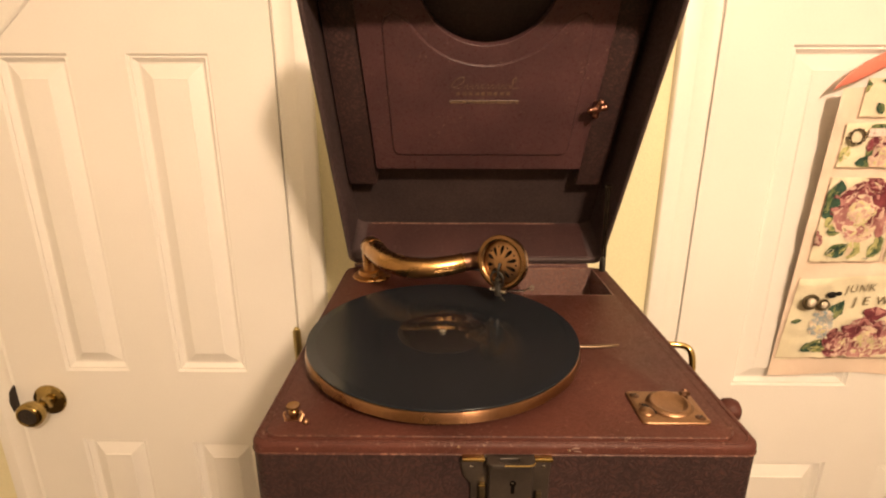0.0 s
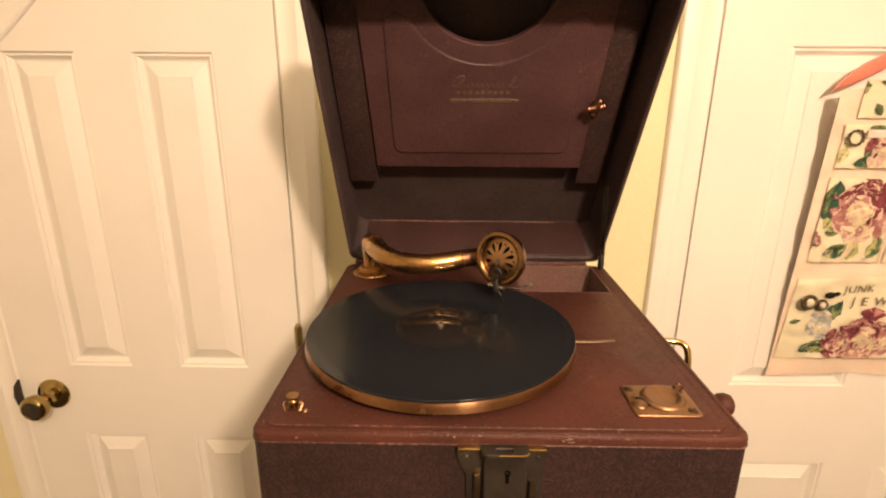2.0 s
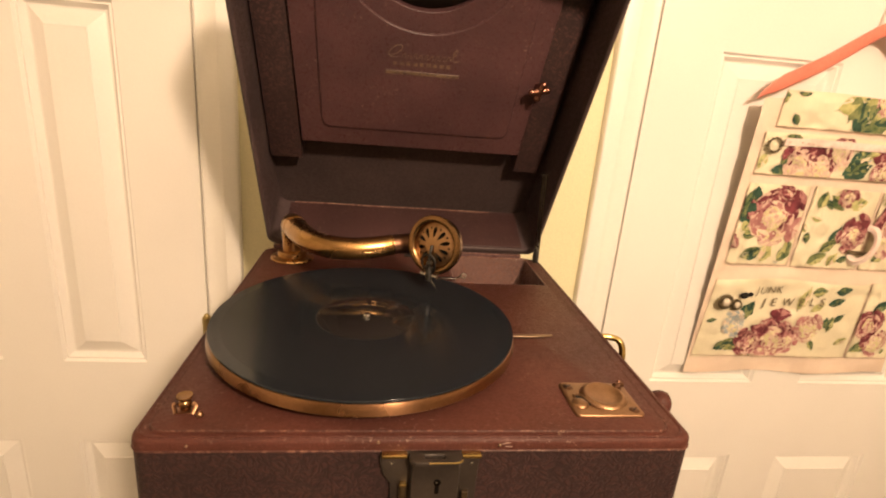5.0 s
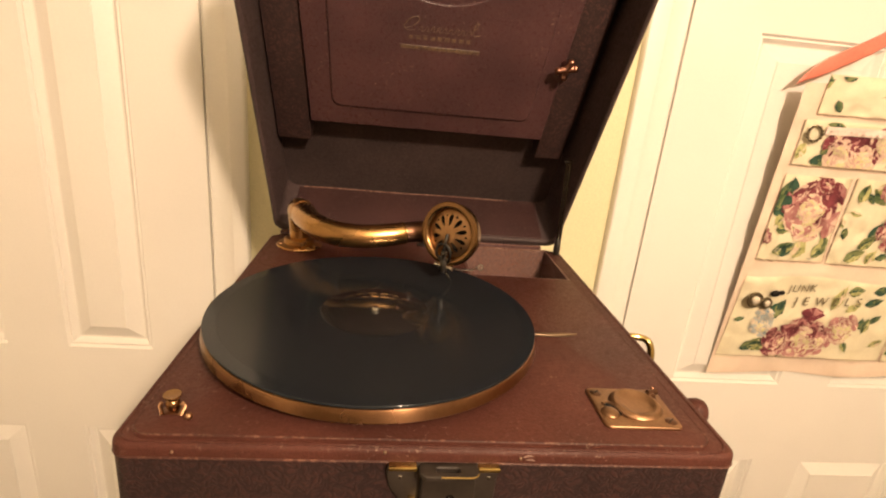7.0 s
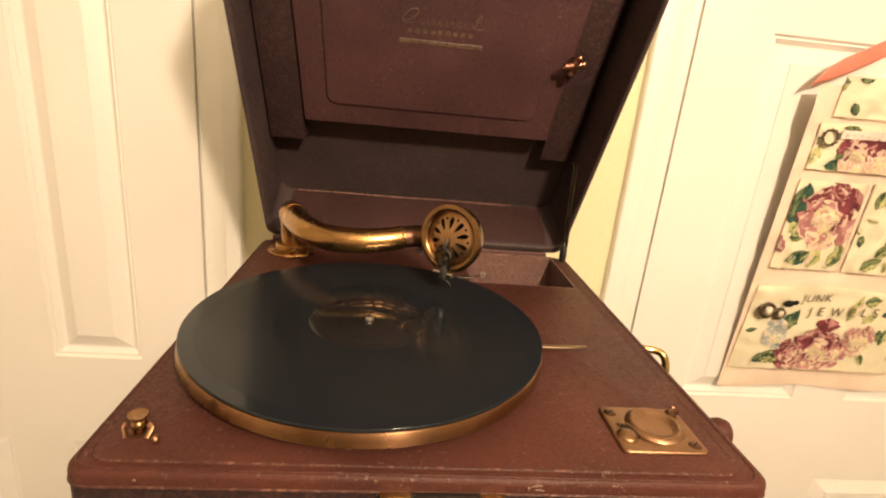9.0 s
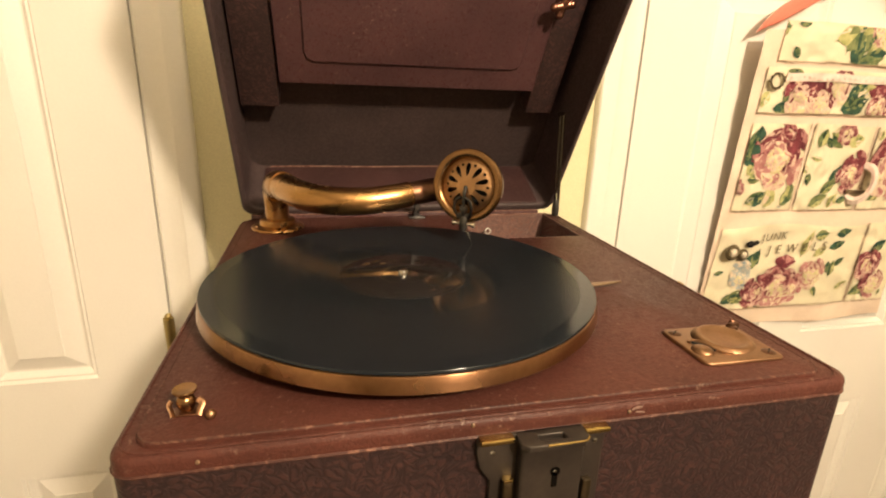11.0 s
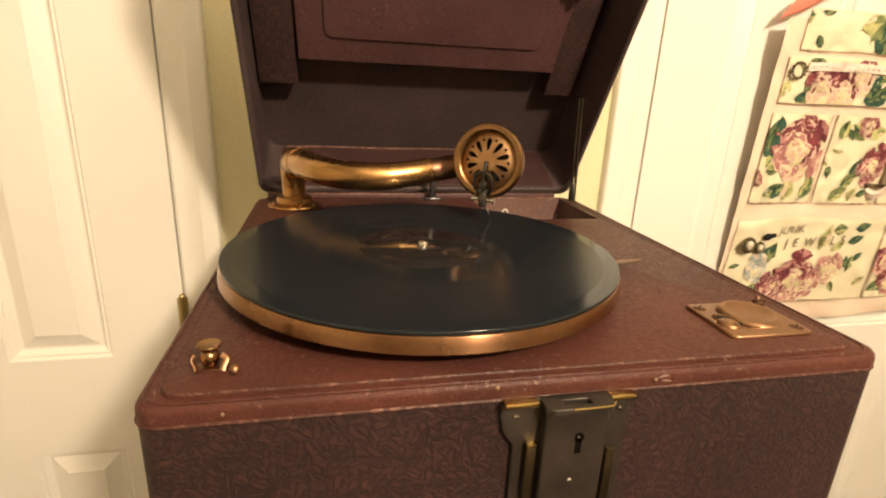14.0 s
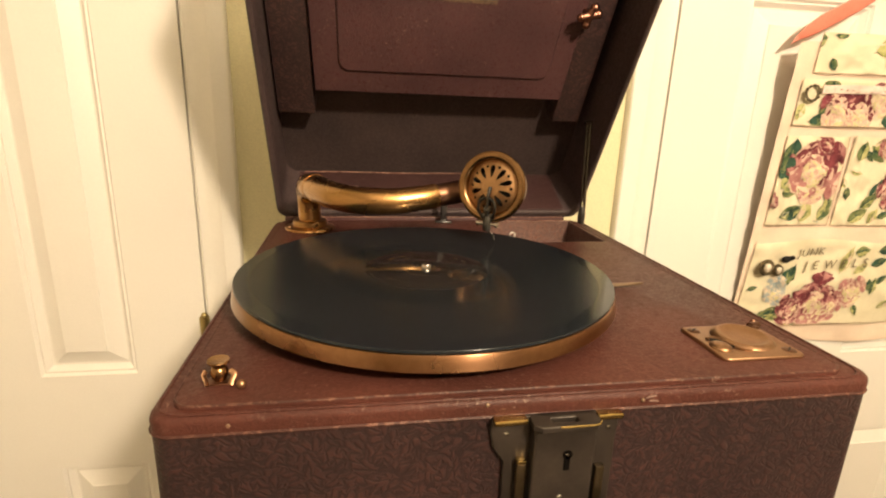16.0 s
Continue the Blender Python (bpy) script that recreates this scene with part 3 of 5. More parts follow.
# needle cup on its plate
P0, P1, Q0, Q1 = 0.1125, 0.167, 0.0205, 0.0655
cup = part("needle_cup_plate", slab(rounded(P0, P1, Q0, Q1, 0.0045, 4), [], Z + 0.0002, Z + 0.0022, 0.0012), BRASS_DULL, phonograph, "aged brass plate of a needle cup")
part("cup_lid", lathe([(0.0, 0.0005), (0.008, 0.0006), (0.0115, 0.0014), (0.0132, 0.0027), (0.0146, 0.0031), (0.0162, 0.0026), (0.0178, 0.0011), (0.0186, 0.0)], 44, Matrix.Translation((0.1432, 0.0452, Z + 0.002)) @ Matrix.Rotation(radians(3), 4, "X") @ Matrix.Diagonal((1.02, 0.98, 1, 1))), BRASS_DULL, cup, "dished brass lid")
part("lid_thumb_tab", merge(ball((0.1205, 0.0352, Z + 0.0021), 0.0068, 18, (0.95, 1.0, 0.42)), tube(smooth_path([(0.1185, 0.0455, Z + 0.0026), (0.1225, 0.0462, Z + 0.003), (0.1255, 0.0425, Z + 0.0032), (0.1275, 0.037, Z + 0.0032), (0.131, 0.0315, Z + 0.0028), (0.1365, 0.0285, Z + 0.0022)], 5), 0.0012, 8)), BRASS_DULL, cup, "curled brass thumb tab")
# A solid black rod paints the shade of the crevice beside the tab.
part("tab_slot", tube(smooth_path([(0.1205, 0.0452, Z + 0.0021), (0.1238, 0.0415, Z + 0.0023), (0.1262, 0.0375, Z + 0.0023), (0.1285, 0.0335, Z + 0.0021)], 5), 0.0014, 8), BLACK, cup, "black rod laid in for the shade of the tab's gap")
part("lid_hinge", merge(tube([(0.1565, 0.056, Z + 0.005), (0.164, 0.0585, Z + 0.005)], 0.0024, 10), box(0.155, 0.161, 0.0525, 0.057, Z + 0.002, Z + 0.0062, 0.001), tube([(0.161, 0.0575, Z + 0.003), (0.162, 0.0605, Z + 0.0068)], 0.0019, 8)), COPPER_DARK, cup, "small dark brass hinge")
for x, y in ((0.1185, 0.0585), (0.1605, 0.0275)):
    part("screw", lathe([(0, 0.0009), (0.0030, 0.0008), (0.0040, 0.0002), (0.0043, 0)], 18, Matrix.Translation((x, y, Z + 0.0021))), COPPER_DARK, cup, "slotted screw")
    part("screw_slot", box(-0.0031, 0.0031, -0.0004, 0.0004, 0.0007, 0.00105, 0, 1, Matrix.Translation((x, y, Z + 0.0021)) @ Matrix.Rotation(radians(40), 4, "Z")), BLACK, cup, "dark screw slot")

# stop clip at the front corner
CP = Vector((-0.163, 0.028, Z))
stop = part("stop_clip", lathe([(0, 0.0005), (0.0042, 0.0006), (0.0058, 0.003), (0.0066, 0.0062), (0.0058, 0.0085), (0.0046, 0.0095), (0.0056, 0.0108), (0.0078, 0.0124), (0.0082, 0.0134), (0.0078, 0.0142), (0.0055, 0.0139), (0, 0.0136)], 24, Matrix.Translation(CP) @ Matrix.Diagonal((0.66, 0.66, 0.82, 1))), GILT_DARK, phonograph, "turned brass stop post")
for arm_side in ([(-0.0085, -0.001, 0.0085), (-0.0098, -0.003, 0.0062), (-0.0078, -0.006, 0.003), (-0.0066, -0.0085, 0.0007)], [(0.0075, -0.001, 0.0085), (0.0106, -0.003, 0.0066), (0.0094, -0.006, 0.0034), (0.0086, -0.0082, 0.0007)]):
    part("clip_arm", tube(smooth_path([CP + 0.7 * Vector(p) for p in arm_side], 5), 0.0015, 10, True, None, 0.45), BRASS_DULL, stop, "bent brass spring arm")
part("clip_base", slab(rounded(CP.x - 0.0065, CP.x + 0.0075, CP.y - 0.005, CP.y + 0.003, 0.003, 3), [], Z + 0.0001, Z + 0.0007, 0.0003), COPPER_DARK, stop, "dark bronze base plate")
part("clip_knob", ball((-0.151, 0.0195, Z + 0.0022), 0.0024, 14), BRASS_DULL, stop, "small copper-coloured ball")

# ---- tonearm ----
B = Vector((-0.146, 0.357, Z))
tonearm = part("tonearm_base", lathe([(0, 0), (0.0262, 0), (0.027, 0.0012), (0.0262, 0.0026), (0.0215, 0.0038), (0.0185, 0.0048), (0.0182, 0.0092), (0.0172, 0.0102), (0.0165, 0.0105), (0.0, 0.0105)], 40, Matrix.Translation(B)), BRASS, phonograph, "round gilt tonearm base")
for a in (200, 330, 80):
    part("screw", lathe([(0, 0.0022), (0.0018, 0.0016), (0.0024, 0)], 12, Matrix.Translation(B + Vector((0.0225 * math.cos(radians(a)), 0.0225 * math.sin(radians(a)), 0.0026)))), BRASS_DULL, tonearm)
elbow = smooth_path([B + Vector((0, 0, 0.008)), B + Vector((0, 0, 0.024)), B + Vector((0.0, -0.003, 0.038)), B + Vector((0.0015, -0.012, 0.047)), B + Vector((0.0055, -0.026, 0.0505)), B + Vector((0.011, -0.04, 0.051))], 7)
part("tonearm_elbow", tube(elbow, [0.0114 + 0.0026 * min(1, 1.5 * i / len(elbow)) for i in range(len(elbow))], 28), BRASS, tonearm, "gilt elbow pipe")
arm = smooth_path([B + Vector((0.0105, -0.039, 0.051)), B + Vector((0.0185, -0.059, 0.051)), B + Vector((0.033, -0.085, 0.0505)), B + Vector((0.055, -0.105, 0.0505)), B + Vector((0.083, -0.1105, 0.051)), B + Vector((0.109, -0.1075, 0.0535)), B + Vector((0.124, -0.1035, 0.0555))], 8)
n_arm = len(arm)
part("tonearm_pipe", tube(arm, [0.0139 - 0.0029 * i / n_arm for i in range(n_arm)], 32), BRASS, tonearm, "long curved gilt tonearm pipe")
for i, r in ((0, 0.0144), (n_arm // 2 - 8, 0.0131), (n_arm - 2, 0.0116)):
    d = (arm[min(i + 1, n_arm - 1)] - arm[max(i - 1, 0)]).normalized()
    part("joint_ring", lathe([(r - 0.002, -0.0008), (r - 0.0003, -0.0008), (r, 0), (r - 0.0003, 0.0008), (r - 0.002, 0.0008)], 28, to_axis(arm[i], d)), BRASS, tonearm, "fine raised joint ring")
neck = smooth_path([B + Vector((0.122, -0.104, 0.0552)), B + Vector((0.138, -0.1035, 0.0578)), B + Vector((0.153, -0.112, 0.062)), B + Vector((0.164, -0.1285, 0.066)), B + Vector((0.1675, -0.135, 0.068))], 5)
part("soundbox_neck", tube(neck, [0.0112, *[0.0106] * (len(neck) - 2), 0.0112], 20), COPPER_DARK, tonearm, "dark copper neck")

SC, SN = Vector((0.0190, 0.208, 1.3410)), Vector((-0.60, -0.78, 0.10)).normalized()
sm = to_axis(SC, SN) @ Matrix.Scale(0.94, 4)
soundbox = part("soundbox", lathe([(0, -0.013), (0.02, -0.0125), (0.0275, -0.0115), (0.0302, -0.0085), (0.0308, -0.002), (0.0318, -0.0004), (0.0324, 0.0012), (0.0318, 0.0028), (0.0298, 0.0038), (0.0268, 0.0036), (0.0252, 0.0024), (0.0244, 0.0002), (0.0238, -0.0012)], 56, sm), GILT_DARK, tonearm, "round gilt soundbox with rolled rim")
# Lighter gilt than the soundbox, painting in the warm reflection on its face.
GRILLE = surface("glare_lightened_gilt_grille", (0.36, 0.21, 0.105), (0.5, 0.30, 0.155), 0.33, 1, 60, 300, 0.02, 0.0002)


def grille():
    """A dished face pierced with slots and holes that radiate from its middle."""
    holes = []
    for i in range(10):
        a = 2 * math.pi * (i + 0.5) / 10
        c, s = math.cos(a), math.sin(a)
        drop = []
        for k in range(14):
            q = 2 * math.pi * k / 14
            w = 0.0008 + 0.0019 * (0.5 + 0.5 * math.cos(q))
            u, v = 0.0142 + 0.0058 * math.cos(q), w * math.sin(q) * 1.15
            drop.append((u * c - v * s, u * s + v * c))
        holes.append(drop[::-1])
        b = 2 * math.pi * i / 10
        holes.append([(0.0188 * math.cos(b) + 0.00135 * math.cos(q), 0.0188 * math.sin(b) + 0.00135 * math.sin(q)) for q in [-2 * math.pi * k / 10 for k in range(10)]])
    ring = [(0.0242 * math.cos(2 * math.pi * k / 56), 0.0242 * math.sin(2 * math.pi * k / 56)) for k in range(56)]
    bm = slab(ring, holes, -0.0022, -0.0012)
    for v in bm.verts:
        v.co.z += 0.0062 * (1 - (Vector(v.co.xy).length / 0.0242) ** 2)
    bm.transform(sm)
    return bm


part("soundbox_grille", grille(), GRILLE, tonearm, "pierced gilt grille with drop-shaped slots")
part("soundbox_diaphragm", lathe([(0, -0.0072), (0.0236, -0.0072), (0.0236, -0.0085), (0, -0.0085)], 32, sm), BLACK, tonearm, "dark diaphragm behind the grille")
down = Vector((0, 0, -1)) - SN * Vector((0, 0, -1)).dot(SN)
down.normalize()
tip = Vector((0.025, 0.2085, 1.2915))
part("stylus_bar", tube(smooth_path([SC + SN * 0.0045, SC + SN * 0.0065 + down * 0.008, SC + SN * 0.0062 + down * 0.018, SC + SN * 0.003 + down * 0.029], 5), [0.0016] * 5 + [0.0013] * 6 + [0.0019] * 5, 10), IRON, tonearm, "dark stylus bar")
chuck = SC + SN * 0.003 + down * 0.0315
part("needle_chuck", merge(lathe([(0, -0.006), (0.0032, -0.006), (0.0036, -0.003), (0.0036, 0.004), (0.0028, 0.006), (0, 0.006)], 14, to_axis(chuck, down)), box(-0.0065, 0.0065, -0.002, 0.002, -0.002, 0.002, 0.0008, 2, to_axis(chuck - down * 0.007, SN))), IRON, tonearm, "dark needle chuck")
side = SN.cross(down).normalized()
for q in (-1, 1):
    part("chuck_screw", merge(tube([chuck - side * q * 0.002, chuck - side * q * 0.008], 0.0014, 8), lathe([(0, -0.001), (0.0026, -0.001), (0.0026, 0.0014), (0, 0.0014)], 12, to_axis(chuck - side * q * 0.0085, side))), STEEL, tonearm, "tiny steel screw")
for q in (-1, 1):
    part("stylus_spring", tube(smooth_path([SC + SN * 0.003 + down * 0.027 + side * q * 0.004, SC + SN * 0.007 + down * 0.02 + side * q * 0.0075, SC + SN * 0.008 + down * 0.0125 + side * q * 0.0065, SC + SN * 0.0085 + down * 0.009 + side * q * 0.0015], 5), 0.0013, 8), IRON, tonearm, "bent dark spring of the stylus bar")
part("stylus_yoke", lathe([(0, 0.0018), (0.0028, 0.0014), (0.0036, 0), (0.0036, -0.002), (0, -0.002)], 18, to_axis(SC + SN * 0.0058 + down * 0.019, SN)), IRON, tonearm, "round dark yoke of the stylus bar")
part("needle", tube([chuck + down * 0.004, chuck.lerp(tip, 0.6), tip], [0.0009, 0.0008, 0.0002], 8), STEEL, tonearm, "steel needle")
part("arm_rest", merge(box(-0.004, 0.004, -0.001, 0.001, 0, 0.034, 0.0006, 2, Matrix.Translation((0.0085, 0.385, Z))), box(-0.01, 0.01, -0.004, 0.004, 0, 0.0025, 0.0008, 2, Matrix.Translation((0.0085, 0.384, Z)))), IRON, phonograph, "small dark arm rest")

# ---- lid ----
TH = radians(60)
HINGE = Vector((0.0020, 0.411, 1.2725))
LM = Matrix(((1, 0, 0, HINGE.x), (0, -math.cos(TH), -math.sin(TH), HINGE.y), (0, math.sin(TH), -math.cos(TH), HINGE.z), (0, 0, 0, 1)))
HW, LU, DEPTH = 0.1903, 0.402, 0.0785          # half width, height along the lid, depth
ring = rounded(-HW, HW, -0.003, LU, 0.014)
inner = rounded(-HW + 0.0058, HW - 0.0052, 0.0075, LU - 0.0075, 0.016)
lid = part("lid", slab(ring, [inner[::-1]], -DEPTH, 0, 0.003, LM), LID_DARK, phonograph, "dark brown leatherette lid standing open")
part("lid_back", slab(rounded(-HW, HW, 0.0, LU, 0.014), [], -DEPTH - 0.008, -DEPTH + 0.0003, 0, LM), LID_BACK, lid, "lid lining, coloured darker for the shade in the recess")
part("lid_floor", slab(rounded(-HW + 0.022, HW - 0.022, -DEPTH + 0.003, -0.004, 0.003, 2), [], 0.0065, 0.0092, 0.001, LM @ Matrix(((1, 0, 0, 0), (0, 0, 1, 0), (0, 1, 0, 0), (0, 0, 0, 1)))), LEDGE, lid, "red-brown covered bottom ledge")
part("lid_floor_edge", tube([LM @ Vector((x, 0.0102 + 0.0004 * math.sin(40 * x), -DEPTH + 0.0045)) for x in [-0.162 + 0.29 * i / 20 for i in range(21)]], 0.0009, 6), PALE_LINE, lid, "thin pale line along the back of the ledge")
for x0, x1 in ((-0.1822, -0.1422), (0.1398, 0.1728)):
    part("side_post", box(x0, x1, 0.108, LU - 0.008, -DEPTH + 0.0004, -0.053, 0.0015, 2, LM), BARK_DARK, lid, "dark textured upright strip")
PU0, PU1 = 0.1395, 0.383
notch = [(0.076 * math.sin(radians(a)), 0.39 - 0.076 * math.cos(radians(a))) for a in range(-84, 85, 7)]
outline = [(-0.1402, PU0), (0.1388, PU0), (0.1408, PU1), *notch[::-1], (-0.1442, PU1)]
part("record_panel", slab(outline, [], -0.056, -0.0475, 0.0015, LM), LID_PANEL, lid, "red-brown pressed metal panel with round cut-out")
bead = [(0.0, 0.1645), (-0.106, 0.1645), (-0.1125, 0.1675), (-0.1155, 0.175), (-0.1165, 0.26), (-0.1165, 0.336), (-0.1125, 0.346), (-0.1035, 0.3515), (-0.094, 0.3475)]
bead += [(0.0985 * math.sin(radians(a)), 0.39 - 0.0985 * math.cos(radians(a))) for a in range(-60, 1, 6)]
field = [(x + 0.001, u) for x, u in (bead + [(-x, u) for x, u in bead[::-1][1:-1]])[::-1]]
part("panel_field", slab(field, [], -0.0478, -0.0450, 0.0025, LM, 5), LID_PANEL, lid, "raised pressed field of the panel")

# maker's mark as plain gilt strokes
part("maker_bar", box(-0.0405, 0.0435, 0.2425, 0.247, -0.0451, -0.0445, 0.0003, 1, LM), GILT_PRINT, lid, "worn gilt bar")
for i in range(9):
    part("maker_stroke", box(-0.0325 + i * 0.0075, -0.0281 + i * 0.0075 + 0.0007 * (i % 2), 0.2535, 0.2575 + 0.0004 * (i % 3), -0.0451, -0.0448, 0, 1, LM), GILT_PRINT, lid, "faint worn gilt bar")


def swash(points, width=0.00048):
    """A slanting pen stroke on the panel, thinner at its ends."""
    path = smooth_path([LM @ Vector((x + 0.38 * h, 0.2625 + h, -0.0450)) for x, h in points], 5)
    part("maker_flourish", tube(path, [width * (0.6 + 0.5 * math.sin(math.pi * i / (len(path) - 1))) for i in range(len(path))], 5), GILT_PRINT, lid, "faint gilt flourish")


swash([(-0.0265, 0.0012), (-0.034, 0.0004), (-0.0395, 0.0045), (-0.036, 0.0125), (-0.0295, 0.0142), (-0.0275, 0.0095), (-0.0325, 0.0035), (-0.0395, 0.0022)], 0.0006)
humps = []
for i in range(9):
    x = -0.0235 + 0.0062 * i
    h = (0.0052, 0.0046, 0.0056, 0.005)[i % 4]
    humps += [(x, 0.0002), (x + 0.0008, h), (x + 0.0028, h * 0.86), (x + 0.0036, 0.0006)]
swash(humps)
swash([(0.0305, 0.0004), (0.0335, 0.0115), (0.0315, 0.0138), (0.0305, 0.009), (0.0345, 0.0006), (0.0415, 0.0014)], 0.0006)

# turn button, strut and hinges
kn = LM @ Vector((0.1385, 0.2415, -0.044))
kn_n = (LM.to_3x3() @ Vector((0, 0, 1))).normalized()
button = part("turn_button", lathe([(0, -0.005), (0.0036, -0.005), (0.0034, 0.006), (0.0046, 0.008), (0.0042, 0.0105), (0, 0.0115)], 18, to_axis(kn, kn_n)), COPPER, lid, "copper-coloured turn button")
for d in ((1, 0.25, 0), (-1, -0.25, 0), (0.35, 1, 0), (-0.1, -1, 0)):
    e = (LM.to_3x3() @ Vector(d)).normalized()
    part("button_wing", merge(tube([kn + kn_n * 0.0085, kn + kn_n * 0.009 + e * 0.0085], [0.0044, 0.0036], 12), ball(kn + kn_n * 0.009 + e * 0.0088, 0.0043, 12)), COPPER, lid)
for x, y in ((0.188, 0.3855), (0.1845, 0.387)):
    part("lid_stay", tube([(x, y, 1.272), (x - 0.0010, y + 0.0015, 1.33), (x - 0.0024, y + 0.003, 1.392)], 0.0019 if x > 0.185 else 0.0014, 8), STAY, phonograph, "thin dark steel lid stay")
part("stay_foot", merge(lathe([(0, 0), (0.0042, 0), (0.0046, 0.008), (0.004, 0.016), (0.0026, 0.021), (0, 0.021)], 14, Matrix.Translation((0.1855, 0.3862, Z - 0.001))), ball((0.187, 0.3845, Z + 0.0015), 0.0022, 10)), IRON, phonograph, "dark stay socket")
part("stay_pin", lathe([(0, -0.005), (0.0026, -0.005), (0.0026, 0.004), (0, 0.004)], 12, to_axis((0.1838, 0.389, 1.3925), (1, 0, 0))), STEEL, phonograph, "small steel pin")
part("rear_rail", box(-0.178, 0.168, Y1 - 0.004, Y1 + 0.0035, Z - 0.004, Z + 0.0042, 0.0015), LID_PANEL, phonograph, "red-brown covered rail along the lid joint")
for x in (-0.12, 0.13):
    part("lid_hinge", tube([(x - 0.03, Y1 + 0.006, Z - 0.001), (x + 0.03, Y1 + 0.006, Z - 0.001)], 0.004, 12), BRONZE_DARK, phonograph, "dark barrel hinge")

part("rail_edge", tube([(-0.176, Y1 - 0.0036, Z + 0.0038), (0.166, Y1 - 0.0036, Z + 0.0038)], 0.0006, 6), PALE_LINE, phonograph, "thin pale line along the rail edge")

# ---- record ----
record = thing("gramophone_record", (*TC, Z + 0.019), "black shellac record with dark label lying on the turntable", "record")
margin = [(0.1215, 0.0), (0.1316, 0.0), (0.1319, 0.0003), (0.1319, 0.0017), (0.1317, 0.00196), (0.1275, 0.0020), (0.1235, 0.0021), (0.1215, 0.0021)]
prof = [(0.0705, 0.0), (0.1214, 0.0), (0.1214, 0.0021), (0.0705, 0.0021)]
run_out = [(0.0036, 0.0), (0.0704, 0.0), (0.0704, 0.0020), (0.051, 0.0019), (0.0475, 0.0018), (0.0036, 0.0018)]
rm = Matrix.Translation((*TC, Z + 0.0191))
part("disc", lathe(prof, 160, rm), SHELLAC, record, "black shellac disc", smooth=60)
part("disc_margin", lathe(margin, 160, rm), SHELLAC_RIM, record, "smooth glossy margin of the disc", smooth=40)
part("run_out", lathe(run_out, 128, rm), RUN_OUT, record, "smooth glossy run-out band round the label", smooth=60)
part("label", lathe([(0.0036, 0.0019), (0.0036, 0.0021), (0.0445, 0.0021), (0.0448, 0.0019)], 64, rm), LABEL, record, "dark paper label")
for r0, a0, a1 in ((0.033, 20, 150), (0.026, 35, 130), (0.034, 215, 320), (0.0165, 0, 360), (0.0415, 0, 360)):
    pts = [Vector((TC[0] + r0 * math.cos(radians(a)), TC[1] + r0 * math.sin(radians(a)), Z + 0.0213)) for a in range(a0, a1 + 1, 8 if a1 - a0 > 200 else 6)]
    w = 0.0006 if a1 - a0 > 200 else 0.0028
    bm = bmesh.new()
    c = Vector((*TC, 0))
    row = [(bm.verts.new(p), bm.verts.new(p + (p - c).xy.to_3d().normalized() * w)) for p in pts]
    for i in range(len(row) - 1):
        if a1 - a0 > 200 or i % 3 != 2:
            bm.faces.new((row[i][0], row[i + 1][0], row[i + 1][1], row[i][1]))
    part("label_print", bm, LABEL_PRINT, record, "gilt label print bars")

# ---- door furniture ----
diag = smooth_path([(-0.815, FACE_Y - 0.0005, 1.59), (-0.775, FACE_Y - 0.0005, 1.6235), (-0.72, FACE_Y - 0.0005, 1.6715), (-0.66, FACE_Y - 0.0005, 1.723)], 4)
part("moulding", tube(diag, 0.0045, 10, True, None, 1.0), PAINT, door_1, "slanting raised moulding")
# Knob brass and face are coloured darker to imitate a dark room mirrored there.
KNOB_BRASS = surface("reflection_dimmed_knob_brass", (0.36, 0.26, 0.10), (0.52, 0.38, 0.15), 0.13, 1, 40, 300, 0.02, 0.0002, 0.04)
KX, KZ = -0.858, 0.909
knob = part("door_knob", lathe([(0.0, 0.0), (0.0325, 0.0), (0.0335, 0.0025), (0.032, 0.0055), (0.0255, 0.0085), (0.0215, 0.0105), (0.0145, 0.0125), (0.0115, 0.017), (0.0105, 0.024), (0.0125, 0.031), (0.0195, 0.0365), (0.0245, 0.044), (0.0265, 0.0525), (0.0258, 0.0595), (0.0225, 0.0635), (0.0185, 0.0645), (0.0175, 0.0625), (0.0, 0.0612)], 40, to_axis((KX, FACE_Y - 0.0002, KZ), (0, -1, 0))), KNOB_BRASS, door_1, "polished brass door knob")
part("knob_face", lathe([(0, 0.0655), (0.0035, 0.065), (0.0042, 0.0632), (0.0172, 0.0634), (0.0172, 0.0618), (0, 0.0612)], 28, to_axis((KX, FACE_Y - 0.0002, KZ), (0, -1, 0))), BRONZE_DARK, knob, "recessed knob face, darkened for a reflection, with lock button")
lip = slab([(-0.0, -0.03), (0.016, -0.024), (0.021, 0.0), (0.016, 0.022), (0.004, 0.03), (0.0, 0.03)], [], 0, 0.0016, 0.0004, Matrix.Translation((-0.9262, FACE_Y - 0.001, KZ + 0.003)) @ Matrix(((0, 0, 1, 0), (-1, 0, 0, 0), (0, 1, 0, 0), (0, 0, 0, 1))))
single("strike_plate", lip, BRONZE_DARK, "dark bronze strike lip on the door jamb", "strike plate")
HINGE_BRASS = surface("pale_brass", (0.45, 0.36, 0.16), (0.58, 0.47, 0.22), 0.35, 1, 60, 400, 0.05, 0.0003)
